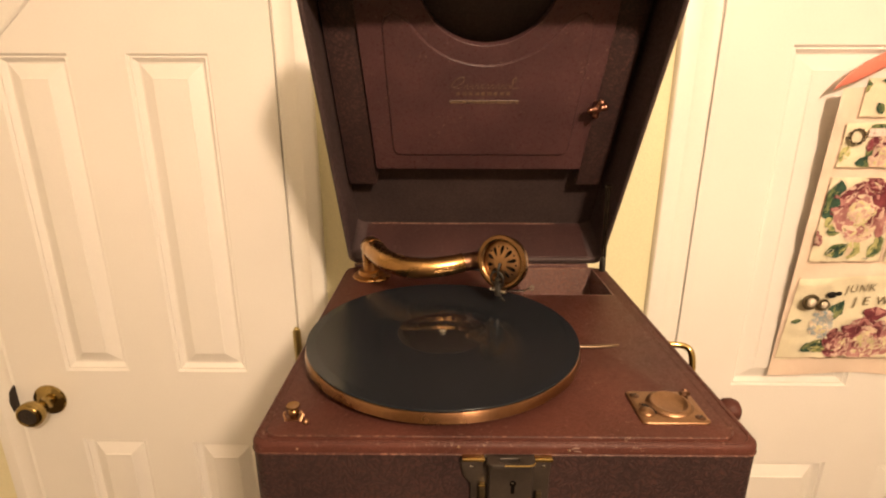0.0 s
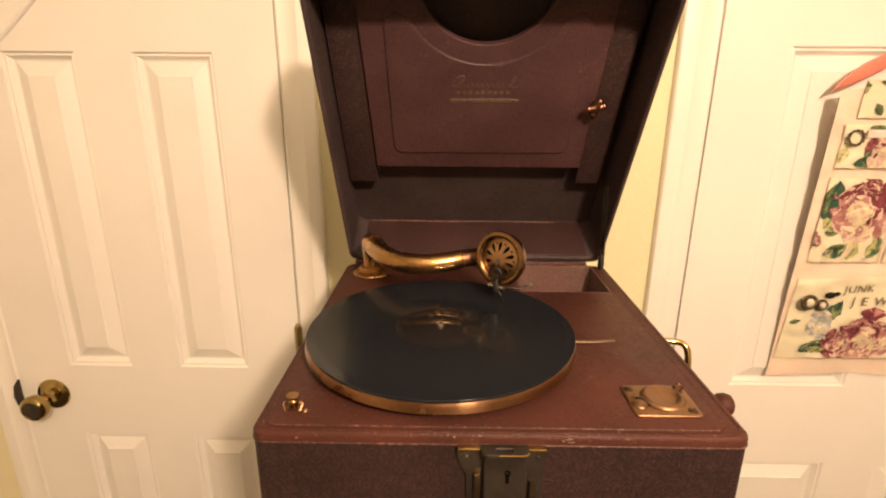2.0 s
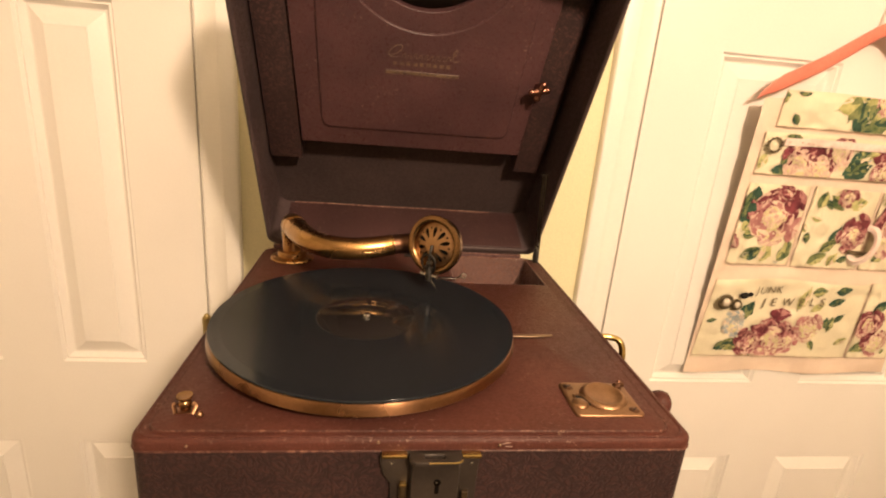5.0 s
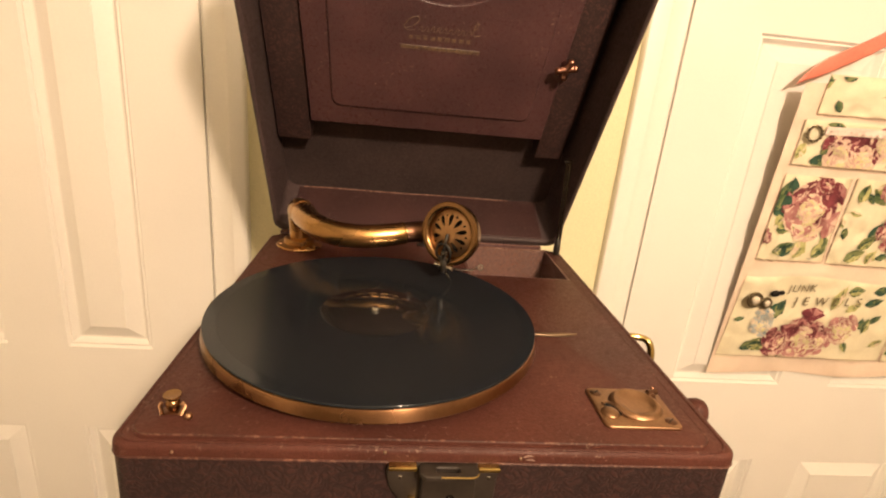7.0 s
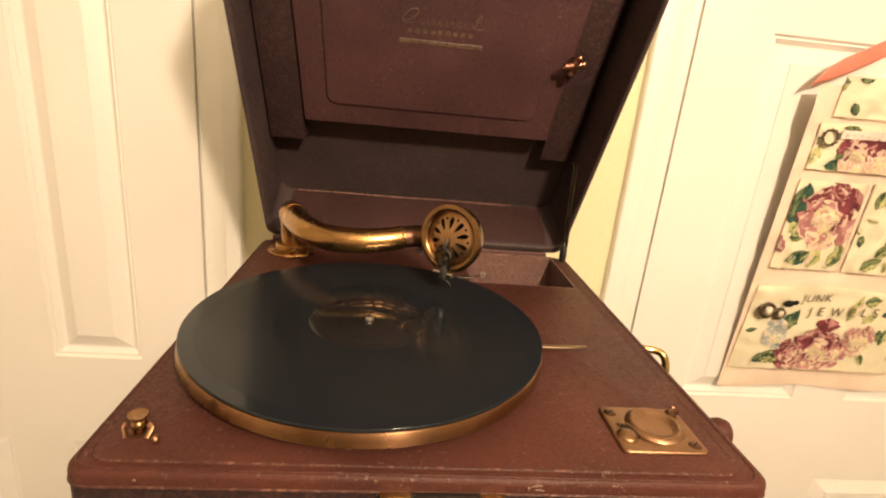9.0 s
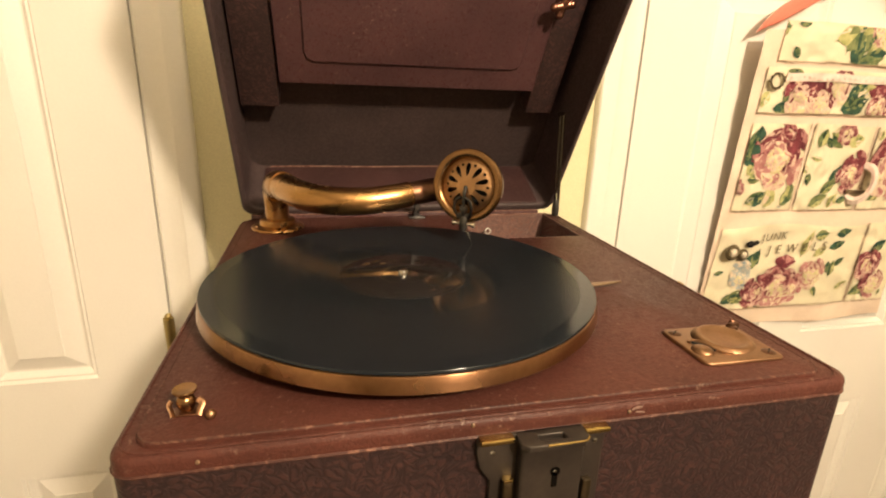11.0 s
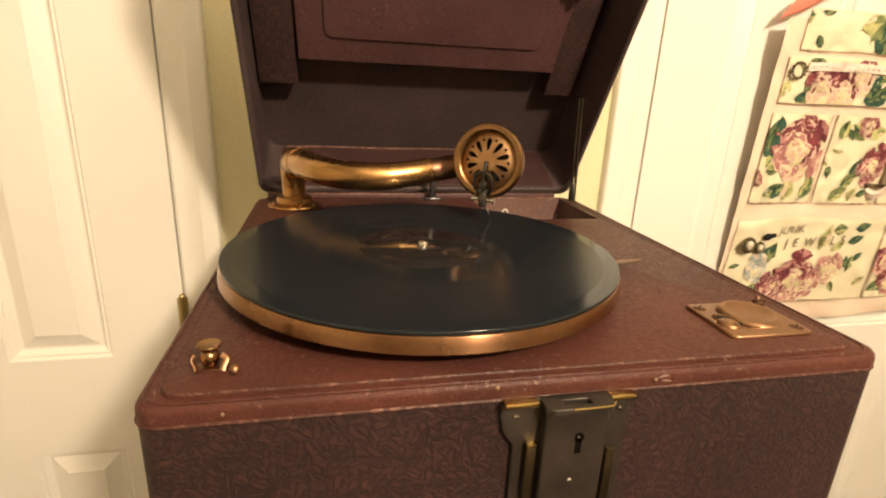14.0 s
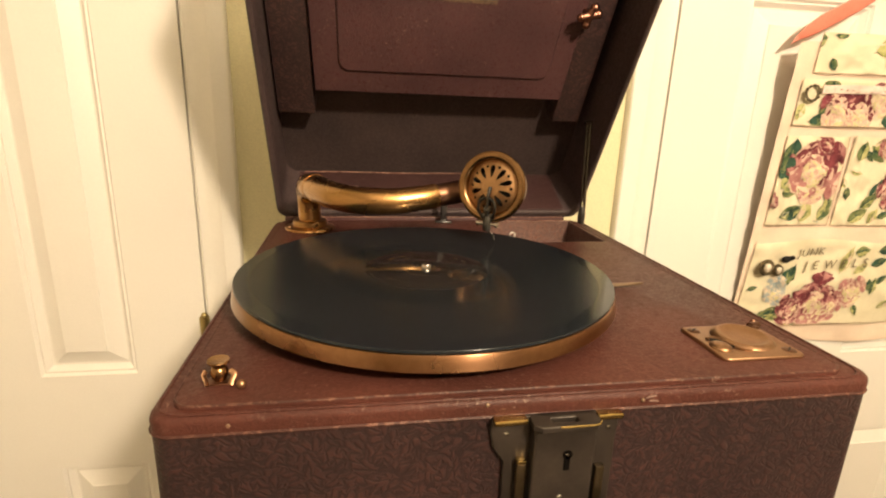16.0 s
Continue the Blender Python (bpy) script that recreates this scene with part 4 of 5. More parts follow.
for z in (1.02, 0.25, 1.8):
    hinge = part("hinge", merge(tube([(-0.3345, FACE_Y - 0.006, z - 0.038), (-0.3345, FACE_Y - 0.006, z + 0.05)], 0.0074, 14), ball((-0.3345, FACE_Y - 0.006, z + 0.0525), 0.0052, 10)), HINGE_BRASS, door_1, "brass hinge knuckle")
    part("hinge_leaf", box(-0.3405, -0.3375, FACE_Y - 0.0045, FACE_Y + 0.001, z - 0.038, z + 0.048, 0.0006), HINGE_BRASS, hinge, "brass hinge leaf")

# ---- hanger and fabric organizer on the other door ----
CX, CLOTH = 0.826, 0.574
hanger = thing("clothes_hanger", (CX, CLOTH - 0.004, 1.6), "coral pink plastic clothes hanger hooked on a door", "hanger")
half = [(0.0, 1.668), (-0.018, 1.662), (-0.05, 1.642), (-0.1, 1.608), (-0.15, 1.5805), (-0.175, 1.5675), (-0.195, 1.552), (-0.2095, 1.5365), (-0.2195, 1.5205), (-0.2045, 1.5285), (-0.185, 1.535), (-0.16, 1.5475), (-0.105, 1.577), (-0.055, 1.611), (-0.015, 1.6395), (0.0, 1.643)]
shape = [(CX + x, z) for x, z in half] + [(CX - x, z) for x, z in half[::-1][1:-1]]
upright = Matrix(((1, 0, 0, 0), (0, 0, -1, CLOTH - 0.006), (0, 1, 0, 0), (0, 0, 0, 1)))
part("hanger_body", slab(shape, [], -0.006, 0.006, 0.003, upright), CORAL, hanger, "coral pink hanger body")
part("hanger_hook", tube(smooth_path([(CX, CLOTH - 0.006, 1.655), (CX, CLOTH - 0.004, 1.685), (CX, CLOTH + 0.006, 1.715), (CX - 0.004, CLOTH + 0.012, 1.74), (CX, CLOTH + 0.018, 1.752), (CX + 0.012, CLOTH + 0.02, 1.75)], 6), 0.0018, 8), STEEL, hanger, "steel wire hook")
single("door_hook", merge(lathe([(0, 0), (0.008, 0), (0.008, 0.003), (0.003, 0.004), (0.003, 0.022), (0, 0.023)], 14, to_axis((CX, FACE_Y, 1.745), (0, -1, 0.1)))), STEEL, "small steel hook screwed into the door", "hook")

organizer = thing("fabric_organizer", (CX, CLOTH, 0.98), "floral cotton pocket organizer hanging from a coral hanger", "organizer")
ROSE_DEEP = surface("deep_plum_print", (0.085, 0.010, 0.018), (0.23, 0.045, 0.060), 0.85, 0, 55, 500, 0.3)
ROSE = surface("mauve_print", (0.30, 0.095, 0.100), (0.52, 0.27, 0.245), 0.85, 0, 55, 500, 0.3)
PINK = surface("dusty_pink_print", (0.52, 0.32, 0.27), (0.74, 0.56, 0.45), 0.85, 0, 55, 500, 0.3)
PALE = surface("pale_blush_print", (0.64, 0.49, 0.35), (0.8, 0.68, 0.51), 0.85, 0, 55, 500, 0.3)
HEART = surface("greenish_cream_print", (0.52, 0.47, 0.22), (0.76, 0.69, 0.42), 0.85, 0, 60, 500, 0.3)
LEAF_DARK = surface("dark_leaf_print", (0.006, 0.030, 0.022), (0.045, 0.115, 0.070), 0.85, 0, 60, 500, 0.3)
LEAF = surface("leaf_print", (0.05, 0.1, 0.035), (0.29, 0.31, 0.13), 0.85, 0, 60, 500, 0.3)
LEAF_PALE = surface("pale_leaf_print", (0.3, 0.32, 0.1), (0.66, 0.61, 0.3), 0.85, 0, 60, 500, 0.3)
BLUE = surface("blue_petal_print", (0.25, 0.32, 0.36), (0.5, 0.52, 0.48), 0.85, 0, 60, 500, 0.3)
PRINTS = [ROSE_DEEP, ROSE, PINK, PALE, LEAF_DARK, LEAF, LEAF_PALE, BLUE, HEART]


def edge_x(z, right=False):
    """The cloth's slightly slanting side."""
    x = 0.596 + 0.052 * (z - 0.983)
    return 2 * CX - x if right else x


def cloth_y(x, z):
    """Lazy folds of the hanging cloth."""
    return CLOTH + 0.0035 * math.sin(9 * x + 5 * z) * math.sin(11 * z) + 0.0018 * math.sin(41 * x + 7 * z) + 0.0012 * math.sin(63 * z + 19 * x) * math.sin(23 * x) + 0.0052 * noise.noise((x * 26, 3.0, z * 34)) + 0.0032 * noise.noise((x * 70, 9.0, z * 60))


def sheet(corners, depth, nx=14, nz=12, wave=0.0, thick=0.0012):
    """A cloth piece over the organizer: four (x, z) corners from the lower left on, and a depth in front of the backing."""
    (ax, az), (bx, bz), (cx, cz), (dx, dz) = corners
    bm = bmesh.new()
    grid = []
    for j in range(nz + 1):
        v = j / nz
        row = []
        for i in range(nx + 1):
            u = i / nx
            x = (ax * (1 - u) + bx * u) * (1 - v) + (dx * (1 - u) + cx * u) * v
            z = (az * (1 - u) + bz * u) * (1 - v) + (dz * (1 - u) + cz * u) * v
            if wave:
                z += wave * math.sin(23 * x + 3) * (abs(v - 0.5) * 2) ** 4
            row.append(bm.verts.new((x, cloth_y(x, z) - depth(u, v), z)))
        grid.append(row)
    for j in range(nz):
        for i in range(nx):
            bm.faces.new((grid[j][i], grid[j][i + 1], grid[j + 1][i + 1], grid[j + 1][i]))
    bm.normal_update()
    bmesh.ops.solidify(bm, geom=bm.faces[:], thickness=thick)
    return bm


part("backing", sheet([(0.596, 0.984), (2 * CX - 0.596, 0.984), (edge_x(1.53, True), 1.53), (edge_x(1.53), 1.53)], lambda u, v: 0, 30, 40, 0.004), LINEN, organizer, "pale pink cotton backing cloth")


def bulge(k):
    return lambda u, v: 0.0022 + k * (4 * u * (1 - u)) ** 0.6 * (0.35 + 0.65 * v) * (1 if v < 0.97 else 0.8)


class Pocket:
    def __init__(self, x0, x1, z0, z1, k=0.007, slant=0.01, label="cream cotton pocket with rose print", wave=0.0015):
        s = slant
        self.box, self.k = (x0, x1, z0, z1), k
        self.f = bulge(k)
        self.part = part("pocket", sheet([(x0, z0), (x1, z0 + 0.001), (x1 + s * 0.6, z1 - 0.002), (x0 + s, z1)], self.f, 40, 24, wave), CREAM, organizer, label)
        self.s = s
        hem = [Vector((x0 + (x1 - x0) * i / 24, self.y(x0 + (x1 - x0) * i / 24, z0) - 0.0003, z0 - 0.0004 + 0.0008 * math.sin(i * 1.7))) for i in range(25)]
        part("hem", tube(hem, 0.0006, 5, True), HEM, organizer, "brown stitched hem")
        for x, d in ((x0, s), (x1, s * 0.6)):
            rim_line = [Vector((x + d * i / 10, cloth_y(x, z0 + (z1 - z0) * i / 10) - 0.0036, z0 + (z1 - z0) * i / 10)) for i in range(11)]
            part("hem", tube(rim_line, 0.0004, 5, True), HEM, organizer, "brown stitched hem")

    def y(self, x, z):
        x0, x1, z0, z1 = self.box
        v = min(1, max(0, (z - z0) / (z1 - z0)))
        u = min(1, max(0, (x - x0 - self.s * v) / (x1 - x0)))
        return cloth_y(x, z) - self.f(u, v) - 0.0013

    def inside(self, x, z):
        x0, x1, z0, z1 = self.box
        v = min(1, max(0, (z - z0) / (z1 - z0)))
        lo, hi = x0 + self.s * v + 0.001, x1 + self.s * 0.6 * v - 0.001
        return min(max(x, lo), hi), min(max(z, z0 + 0.001), z1 - 0.002)


def petal(bm, pk, cx, cz, a, length, width, mat, layer, rng, blunt=0.85, lift=0.0):
    """One printed petal or leaf that lies on the pocket."""
    ring = []
    n = 11
    for i in range(n):
        t = i / (n - 1)
        w = width * math.sin(math.pi * min(0.96, 0.04 + t ** blunt)) * (1 + rng.uniform(-0.09, 0.09))
        ring.append((t * length * (1 + rng.uniform(-0.03, 0.03)), w))
    pts = [(u, w) for u, w in ring] + [(u, -w * rng.uniform(0.8, 1.1)) for u, w in ring[::-1][1:-1]]
    mid = (length * 0.5, 0)
    def place(u, w):
        x, z = pk.inside(cx + u * math.cos(a) - w * math.sin(a), cz + u * math.sin(a) + w * math.cos(a))
        return bm.verts.new((x, pk.y(x, z) - 0.00016 * layer - lift, z))
    vs, c = [place(*p) for p in pts], place(*mid)
    for i in range(len(vs)):
        f = bm.faces.new((vs[i], c, vs[(i + 1) % len(vs)]))
        f.material_index = mat


def rose(pk, cx, cz, r, seed, tones=(0, 1, 2, 3)):
    """A full-blown printed peony: ragged dark outer petals, dusty pink ones within and a pale open heart."""
    rng = random.Random(seed)
    bm = bmesh.new()
    r *= 0.9
    deep = rng.uniform(1.1, 2.3)
    ux, uz = -0.22 * r * math.cos(deep), -0.22 * r * math.sin(deep)
    up = {0: 1, 1: 2, 2: 3, 3: 8, 7: 3}
    for ring, (k, n) in enumerate(((1.2, 9), (0.95, 8), (0.7, 6), (0.48, 5), (0.26, 3))):
        for i in range(n):
            a = 2 * math.pi * (i + rng.uniform(-0.35, 0.35)) / n + ring * 0.5
            side = 0.5 + 0.5 * math.cos(a - deep)
            if ring == 0 and rng.random() < 0.3:
                continue
            level = ring * 1.1 + 1.6 - 2.3 * side + rng.uniform(-0.35, 0.35)
            tone = tones[0] if level < 0.35 else tones[1] if level < 1.15 else tones[2] if level < 2.3 else tones[3]
            if ring > 2 and tones[0] == 0 and rng.random() < 0.7:
                tone = rng.choice((3, 8))
            reach = r * k * rng.uniform(0.82, 1.16) * (1.08 if abs(math.sin(a)) > 0.6 else 0.96)
            long, wide = r * rng.uniform(0.55, 0.75) * (0.4 + 0.6 * k), r * rng.uniform(0.42, 0.56) * (0.45 + 0.55 * k)
            ox, oz = cx + ux * (ring / 4) + (reach - long) * math.cos(a), cz + uz * (ring / 4) + (reach - long) * math.sin(a)
            turn = a + rng.uniform(-0.35, 0.35)
            dark = tones[0] if ring < 2 and side > 0.45 else tones[1] if ring < 3 else tones[2]
            cosine, sine = math.cos(turn), math.sin(turn)
            petal(bm, pk, ox - 0.08 * long * cosine, oz - 0.08 * long * sine, turn, long * 1.0, wide * 0.98, dark, ring + 1, rng, 1.9, 0.0006)
            petal(bm, pk, ox + 0.12 * long * cosine, oz + 0.12 * long * sine, turn + rng.uniform(-0.12, 0.12), long * 0.9, wide * 0.92, tone, ring + 1.25, rng, 1.9, 0.0006)
            petal(bm, pk, ox + 0.42 * long * cosine, oz + 0.42 * long * sine, turn + rng.uniform(-0.25, 0.25), long * 0.58, wide * rng.uniform(0.6, 0.8), up.get(tone, 3), ring + 1.5, rng, 1.7, 0.0006)
            if rng.random() < 0.35:
                bend = turn + rng.choice((1, -1)) * rng.uniform(0.2, 0.45)
                petal(bm, pk, ox, oz, bend, long * rng.uniform(0.5, 0.8), wide * 0.1, dark, ring + 1.7, rng, 1.0, 0.0006)
            if ring > 2 and rng.random() < 0.2:
                petal(bm, pk, ox, oz, turn + rng.uniform(-0.8, 0.8), long * 0.5, wide * 0.3, 8, ring + 1.8, rng, 1.2, 0.0006)
    part("flower_print", bm, PRINTS, pk.part, "printed rose with ragged petals", smooth=None)


def leaf(pk, cx, cz, angle, length, seed, mat=5, width=0.3):
    """A printed leaf: one half dark, the other watery and pale, with a fine midrib."""
    rng = random.Random(seed)
    bm = bmesh.new()
    a, length = radians(angle), length * 1.22
    width *= 0.95
    other = {4: 5, 5: 6, 6: 3, 7: 3}.get(mat, 6)
    petal(bm, pk, cx, cz, a, length, length * width * 0.85, mat, 1, rng, 0.95)
    hx, hz = -math.sin(a) * length * width * 0.32, math.cos(a) * length * width * 0.32
    s = rng.choice((1, -1))
    petal(bm, pk, cx + s * hx + 0.08 * length * math.cos(a), cz + s * hz + 0.08 * length * math.sin(a), a, length * 0.8, length * width * 0.38, other, 2, rng, 0.95)
    for q in range(3):
        d = 0.15 + 0.22 * q
        petal(bm, pk, cx + d * length * math.cos(a), cz + d * length * math.sin(a), a - s * rng.uniform(0.35, 0.6), length * rng.uniform(0.22, 0.34), length * width * 0.12, other if mat == 4 else max(4, mat - 1), 2.4, rng)
    petal(bm, pk, cx - 0.1 * length * math.cos(a), cz - 0.1 * length * math.sin(a), a, length * 1.02, length * 0.016, max(4, mat - 1) if mat < 7 else 5, 3, rng)
    part("leaf_print", bm, PRINTS, pk.part, "printed green leaf", smooth=None)


top = Pocket(0.66, 0.985, 1.479, 1.5425, 0.003, 0.003, "cream cotton header band with leaf print")
for x, z, a, l, m, w in ((0.772, 1.515, 20, 0.055, 6, 0.3), (0.798, 1.498, 60, 0.045, 5, 0.34), (0.815, 1.53, -80, 0.04, 4, 0.3), (0.812, 1.484, 15, 0.05, 4, 0.42), (0.84, 1.5, 60, 0.04, 5, 0.4), (0.9, 1.5, 130, 0.05, 6, 0.3), (0.672, 1.534, 200, 0.022, 5, 0.4), (0.688, 1.538, 20, 0.02, 4, 0.4), (0.7, 1.484, 120, 0.014, 4, 0.4), (0.95, 1.52, 250, 0.04, 5, 0.35)):
    leaf(top, x, z, a, l * 1.35, round(x * 1000), m, w)
rose(top, 0.868, 1.538, 0.026, 4)
p2 = Pocket(0.64, 1.0, 1.393, 1.4695, 0.006, 0.004)
for x, z, r, s in ((0.722, 1.42, 0.034, 11), (0.768, 1.412, 0.038, 12), (0.8, 1.44, 0.03, 13), (0.905, 1.412, 0.034, 14)):
    rose(p2, x, z, r, s, (0, 2, 2, 3) if s != 14 else (0, 0, 1, 2))
for x, z, a, l, m, w in ((0.672, 1.4, 5, 0.03, 4, 0.4), (0.69, 1.408, 60, 0.028, 4, 0.35), (0.818, 1.4, 20, 0.05, 4, 0.45), (0.835, 1.408, 60, 0.045, 4, 0.42), (0.835, 1.43, 15, 0.045, 6, 0.35), (0.72, 1.458, 170, 0.03, 5, 0.3), (0.79, 1.456, 10, 0.03, 4, 0.25), (0.655, 1.43, 250, 0.025, 6, 0.4), (0.95, 1.43, 30, 0.04, 5, 0.35)):
    leaf(p2, x, z, a, l, round(x * 1000) + 1, m, w)
p3 = Pocket(0.6285, 0.7585, 1.2185, 1.3765, 0.008, 0.009)
rose(p3, 0.706, 1.318, 0.051, 21)
rose(p3, 0.715, 1.36, 0.022, 22, (0, 0, 0, 1))
rose(p3, 0.63, 1.262, 0.014, 23, (0, 0, 0, 1))
for x, z, a, l, m, w in ((0.652, 1.312, 84, 0.05, 4, 0.42), (0.646, 1.284, 50, 0.036, 6, 0.46), (0.655, 1.3, 130, 0.03, 4, 0.4), (0.65, 1.275, 10, 0.026, 5, 0.4), (0.655, 1.232, 25, 0.04, 5, 0.3), (0.672, 1.226, 50, 0.03, 4, 0.3), (0.7, 1.224, 75, 0.034, 6, 0.42), (0.735, 1.226, 60, 0.034, 5, 0.36), (0.752, 1.24, 100, 0.03, 5, 0.32), (0.645, 1.36, 280, 0.014, 4, 0.4)):
    leaf(p3, x, z, a, l, round(x * 1000) + 2, m, w)
p3b = Pocket(0.7660, 0.908, 1.2175, 1.3765, 0.008, 0.008)
rose(p3b, 0.885, 1.288, 0.034, 31, (0, 0, 1, 1))
rose(p3b, 0.85, 1.362, 0.022, 32, (0, 1, 0, 2))
for x, z, a, l, m, w in ((0.792, 1.335, 75, 0.03, 5, 0.4), (0.806, 1.352, -50, 0.02, 4, 0.35), (0.845, 1.335, 140, 0.035, 5, 0.35), (0.852, 1.342, 15, 0.035, 6, 0.38), (0.838, 1.262, 70, 0.035, 4, 0.35), (0.82, 1.25, 40, 0.03, 5, 0.36), (0.8, 1.225, 30, 0.036, 5, 0.36), (0.845, 1.222, 60, 0.026, 6, 0.4), (0.862, 1.232, 20, 0.024, 4, 0.3)):
    leaf(p3b, x, z, a, l, round(x * 1000) + 3, m, w)
p3c = Pocket(0.916, 1.035, 1.2175, 1.374, 0.008, 0.004)
rose(p3c, 0.975, 1.3, 0.05, 41)
leaf(p3c, 0.94, 1.235, 40, 0.04, 42, 5)
p4 = Pocket(0.6045, 0.9505, 1.020, 1.188, 0.013, 0.016, wave=0.004)
rose(p4, 0.772, 1.064, 0.048, 51, (0, 1, 2, 3))
rose(p4, 0.722, 1.055, 0.03, 52, (0, 0, 1, 1))
rose(p4, 0.845, 1.09, 0.03, 53, (1, 1, 2, 3))
rose(p4, 0.805, 1.06, 0.026, 54, (0, 1, 1, 2))
rose(p4, 0.68, 1.09, 0.024, 55, (7, 7, 7, 3))
for x, z, a, l, m, w in ((0.69, 1.1, 60, 0.04, 4, 0.36), (0.66, 1.045, 0, 0.045, 5, 0.34), (0.65, 1.034, 30, 0.03, 4, 0.34), (0.692, 1.05, -30, 0.03, 5, 0.36), (0.812, 1.125, 70, 0.045, 6, 0.26), (0.842, 1.122, 35, 0.03, 6, 0.3), (0.835, 1.163, 10, 0.028, 5, 0.38), (0.888, 1.165, 15, 0.03, 4, 0.3), (0.878, 1.138, 20, 0.032, 4, 0.28), (0.892, 1.08, 80, 0.028, 5, 0.34), (0.9, 1.1, 40, 0.024, 4, 0.3), (0.858, 1.06, -60, 0.024, 5, 0.3), (0.918, 1.05, 30, 0.026, 6, 0.3), (0.735, 1.02, 160, 0.03, 5, 0.3)):
    leaf(p4, x, z, a, l, round(x * 1000) + 4, m, w)
p5 = Pocket(0.9555, 1.052, 1.020, 1.188, 0.009, 0.008)
rose(p5, 0.985, 1.1, 0.034, 61, (0, 0, 1, 1))
rose(p5, 1.01, 1.06, 0.03, 62)
leaf(p5, 0.96, 1.035, 30, 0.04, 63, 5)
leaf(p5, 0.985, 1.125, 40, 0.036, 64, 4)

rng = random.Random(77)
for pk, n in ((top, 2), (p2, 5), (p3, 4), (p3b, 5), (p3c, 4), (p4, 10), (p5, 4)):
    x0, x1, z0, z1 = pk.box
    for i in range(n):
        x, z = rng.uniform(x0 + 0.01, x1 - 0.01), rng.uniform(z0 + 0.006, z1 - 0.02)
        if pk is p4 and z > 1.115 and 0.7 < x < 0.88:
            continue
        leaf(pk, x, z, rng.uniform(0, 360), rng.uniform(0.01, 0.022), 900 + i, rng.choice((4, 5, 5, 6, 6, 7)), rng.uniform(0.25, 0.42))

INK = surface("brown_ink", (0.15, 0.12, 0.07), (0.23, 0.185, 0.11), 0.8, 0, 60, 900, 0.2)


def lettering(text, x, z, size, pk, space=1.0, tilt=0.0):
    cu = bpy.data.curves.new("lettering", "FONT")
    cu.body, cu.size, cu.space_character = text, size, space
    tmp = bpy.data.objects.new("lettering_tmp", cu)
    scene.collection.objects.link(tmp)
    me = bpy.data.meshes.new_from_object(tmp.evaluated_get(bpy.context.evaluated_depsgraph_get()))
    bpy.data.objects.remove(tmp)
    bm = bmesh.new()
    bm.from_mesh(me)
    bpy.data.meshes.remove(me)
    for v in bm.verts:
        px, pz = x + v.co.x + 0.1 * v.co.y, z + v.co.y + tilt * v.co.x
        v.co = (px, pk.y(px, pz) - 0.0024, pz)
    part("lettering", bm, INK, pk.part, "brown printed lettering", smooth=None)


lettering("JUNK", 0.7115, 1.157, 0.0205, p4, 1.2, 0.08)
lettering("JEWELS", 0.7305, 1.1315, 0.0245, p4, 1.95, 0.03)

# ---- jewellery on the organizer ----
PEARL = surface("pearl", (0.7, 0.62, 0.5), (0.8, 0.72, 0.6), 0.2, 0, 60, 400, 0.05, 0.0002, 0.05)
OLD_SILVER = surface("old_silver", (0.2, 0.17, 0.12), (0.36, 0.31, 0.22), 0.3, 1, 90, 500, 0.15)


def ring_of(place, r, w, normal, seg=28):
    return lathe([(r - w, -w * 0.5), (r, -w * 0.7), (r + w, 0), (r, w * 0.7), (r - w, w * 0.5), (r - w * 1.2, 0), (r - w, -w * 0.5)], seg, to_axis(place, normal))


for x, z, r in ((0.651, 1.1375, 0.0175), (0.676, 1.1325, 0.0135)):
    y = p4.y(x, z)
    e = thing("earring", (x, y, z), "old silver earring with a pearl pinned on a pocket", "earring", "earrings on the pocket")
    part("setting", ring_of((x, y - 0.003, z), r * 0.74, r * 0.2, (0.1, -1, 0.2)), OLD_SILVER, e, "ribbed old silver ring")
    part("pearl", ball((x + 0.002, y - 0.006, z - 0.001), r * 0.5, 16), PEARL, e, "cream pearl")
y = p4.y(0.692, 1.15)
single("black_bead", merge(ball((0.688, y - 0.003, 1.1525), 0.0085, 14, (1.2, 0.6, 0.8)), ball((0.7, y - 0.003, 1.155), 0.006, 12, (1.1, 0.6, 0.8))), BLACK, "black beaded stud pinned on a pocket", "bead")
y = p2.y(0.667, 1.446)
chain = thing("brooch", (0.667, y, 1.446), "round old silver brooch pinned on a pocket", "brooch")
for i in range(12):
    a = 2 * math.pi * i / 12
    part("stone", ball((0.667 + 0.0145 * math.cos(a), y - 0.003, 1.446 + 0.0125 * math.sin(a)), 0.0027, 10), OLD_SILVER, chain)
part("ring", ring_of((0.667, y - 0.002, 1.446), 0.0125, 0.0018, (0, -1, 0)), OLD_SILVER, chain, "old silver ring")
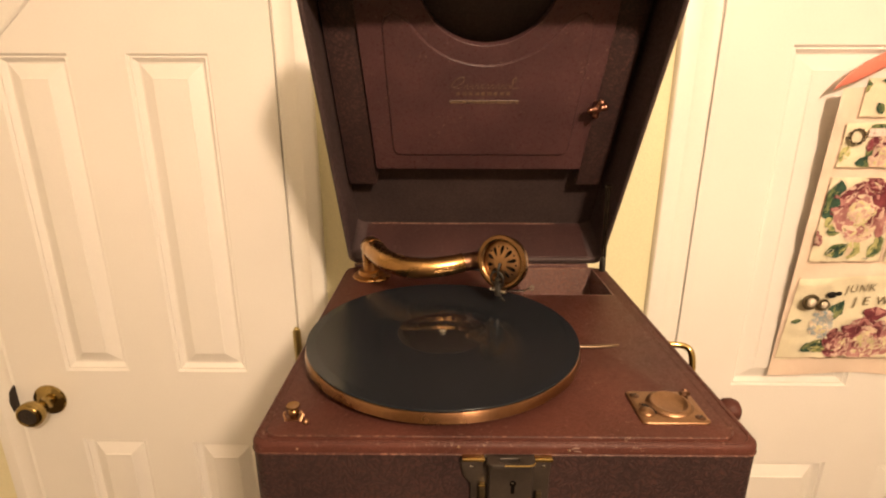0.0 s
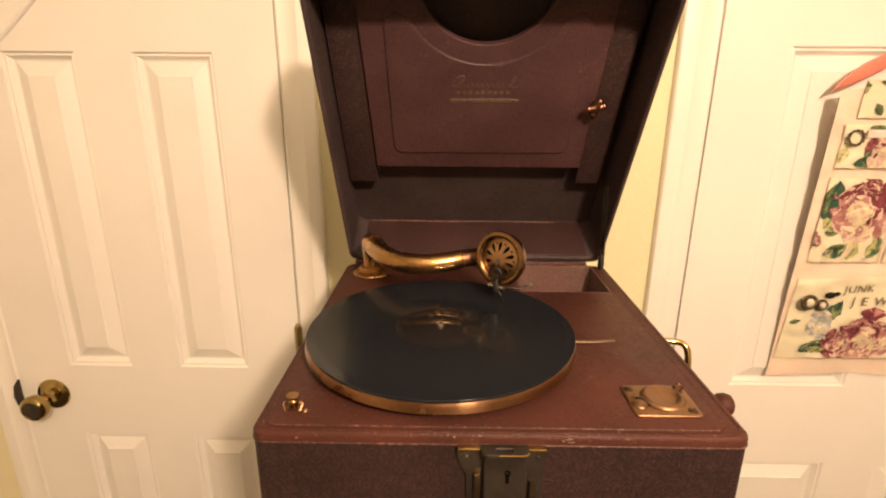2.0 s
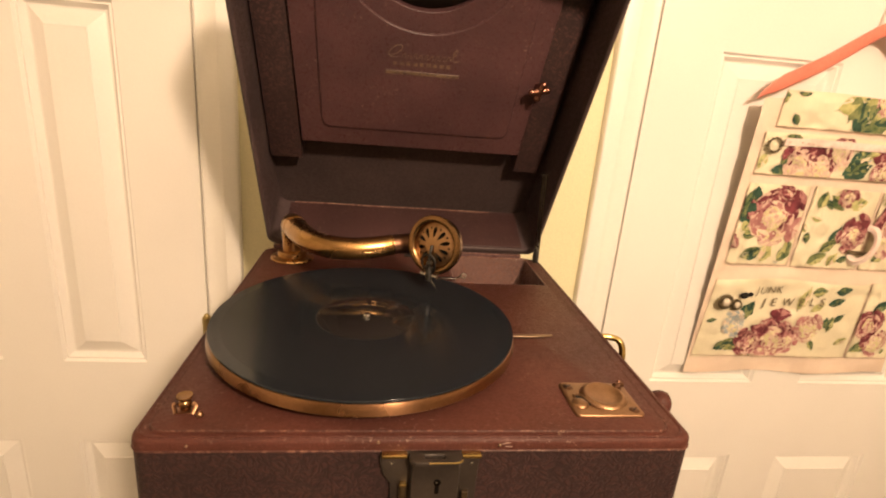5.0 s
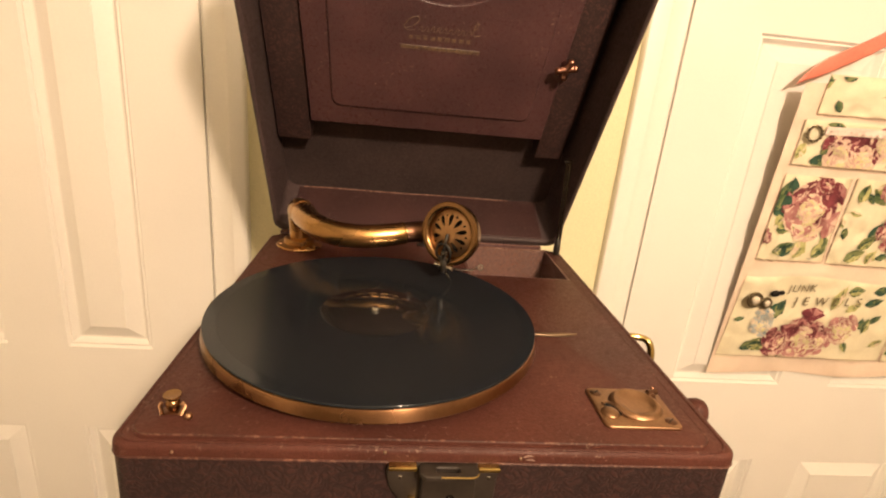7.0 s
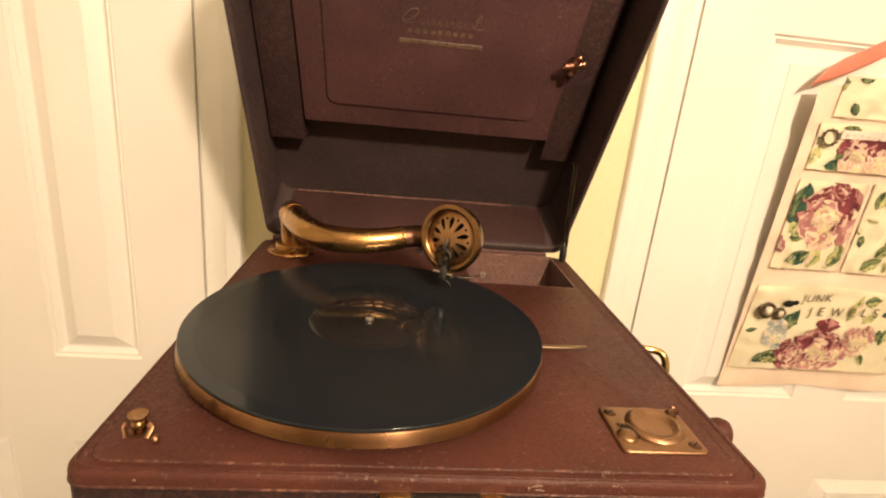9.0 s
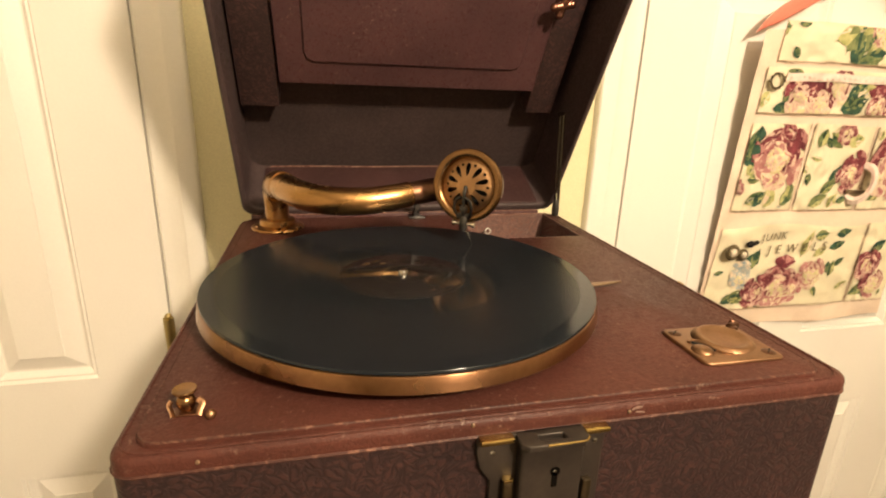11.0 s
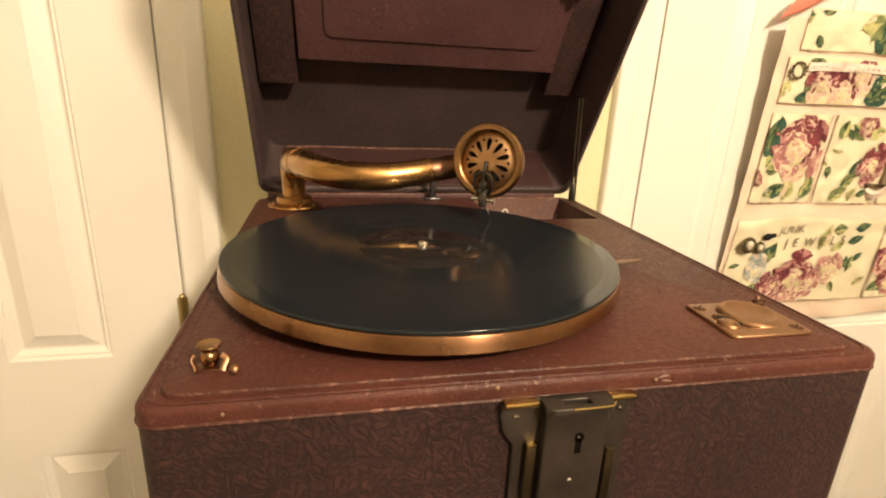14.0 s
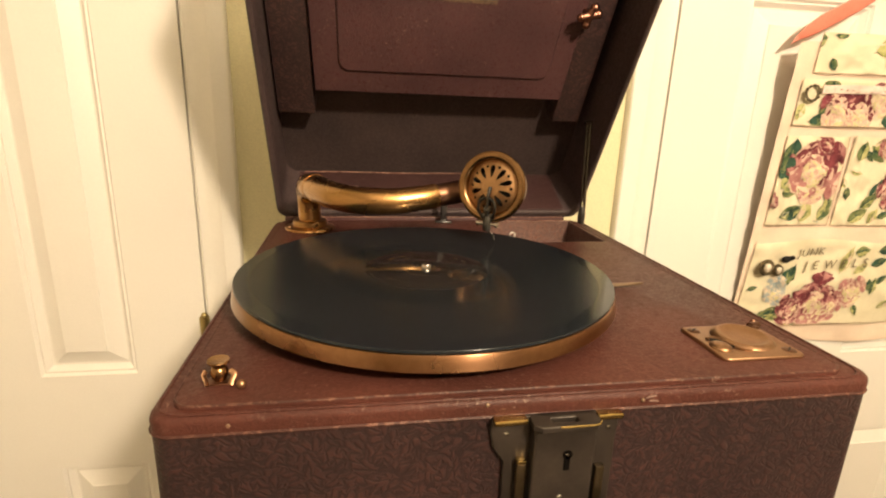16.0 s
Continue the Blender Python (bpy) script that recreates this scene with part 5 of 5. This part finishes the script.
LACE = surface("pale_pink_lace", (0.78, 0.62, 0.55), (0.84, 0.72, 0.65), 0.7, 0, 180, 900, 0.3)
strap = thing("lace_strap", (0.77, 0.56, 1.461), "pale pink beaded lace strap across a pocket", "strap")
lace = [Vector((0.69 + 0.0062 * i, p2.y(0.69 + 0.0062 * i, 1.459) - 0.0024, 1.4575 + 0.0015 * math.sin(i * 0.35))) for i in range(42)]
part("band", sheet([(0.685, 1.446), (0.955, 1.449), (0.955, 1.4625), (0.685, 1.4595)], lambda u, v: p2.f((u * 0.265 + 0.05) / 0.36, 0.94) + 0.0045, 40, 4, 0.001, 0.002), LACE, strap, "pale lace band")
for p in lace[1::2]:
    part("bead", ball(p + Vector((0, -0.0035, -0.0045)), 0.0017, 8), LACE, strap)
y = p3b.y(0.905, 1.27)
wrist = thing("bracelet", (0.905, y - 0.02, 1.265), "white enamel bracelet hanging on a pocket", "bracelet")
part("bangle", ring_of((0.9085, y - 0.006, 1.268), 0.036, 0.0075, (-0.55, -1, 0.25), 40), LACE, wrist, "white enamel bangle")
part("clasp", merge(tube([(0.884, y - 0.006, 1.252), (0.93, y - 0.01, 1.2495)], 0.0042, 10), ball((0.884, y - 0.006, 1.252), 0.0055, 10)), OLD_SILVER, wrist, "old silver clasp")


# The cloth leans: it stands off the door at the hanger and touches it at the hem; points scale about a camera position
# to fit the view.
VIEW_EYE = (-0.037, -0.306, 1.5)
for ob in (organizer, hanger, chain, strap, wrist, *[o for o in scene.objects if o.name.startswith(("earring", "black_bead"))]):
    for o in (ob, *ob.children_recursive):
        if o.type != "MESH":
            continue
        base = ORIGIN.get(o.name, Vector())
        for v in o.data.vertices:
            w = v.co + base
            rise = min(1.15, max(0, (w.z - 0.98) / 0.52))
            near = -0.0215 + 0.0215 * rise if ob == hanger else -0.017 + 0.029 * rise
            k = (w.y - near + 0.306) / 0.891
            v.co = Vector((VIEW_EYE[0] + (w.x - VIEW_EYE[0]) * k, w.y - near, VIEW_EYE[2] + (w.z - VIEW_EYE[2]) * k)) - base
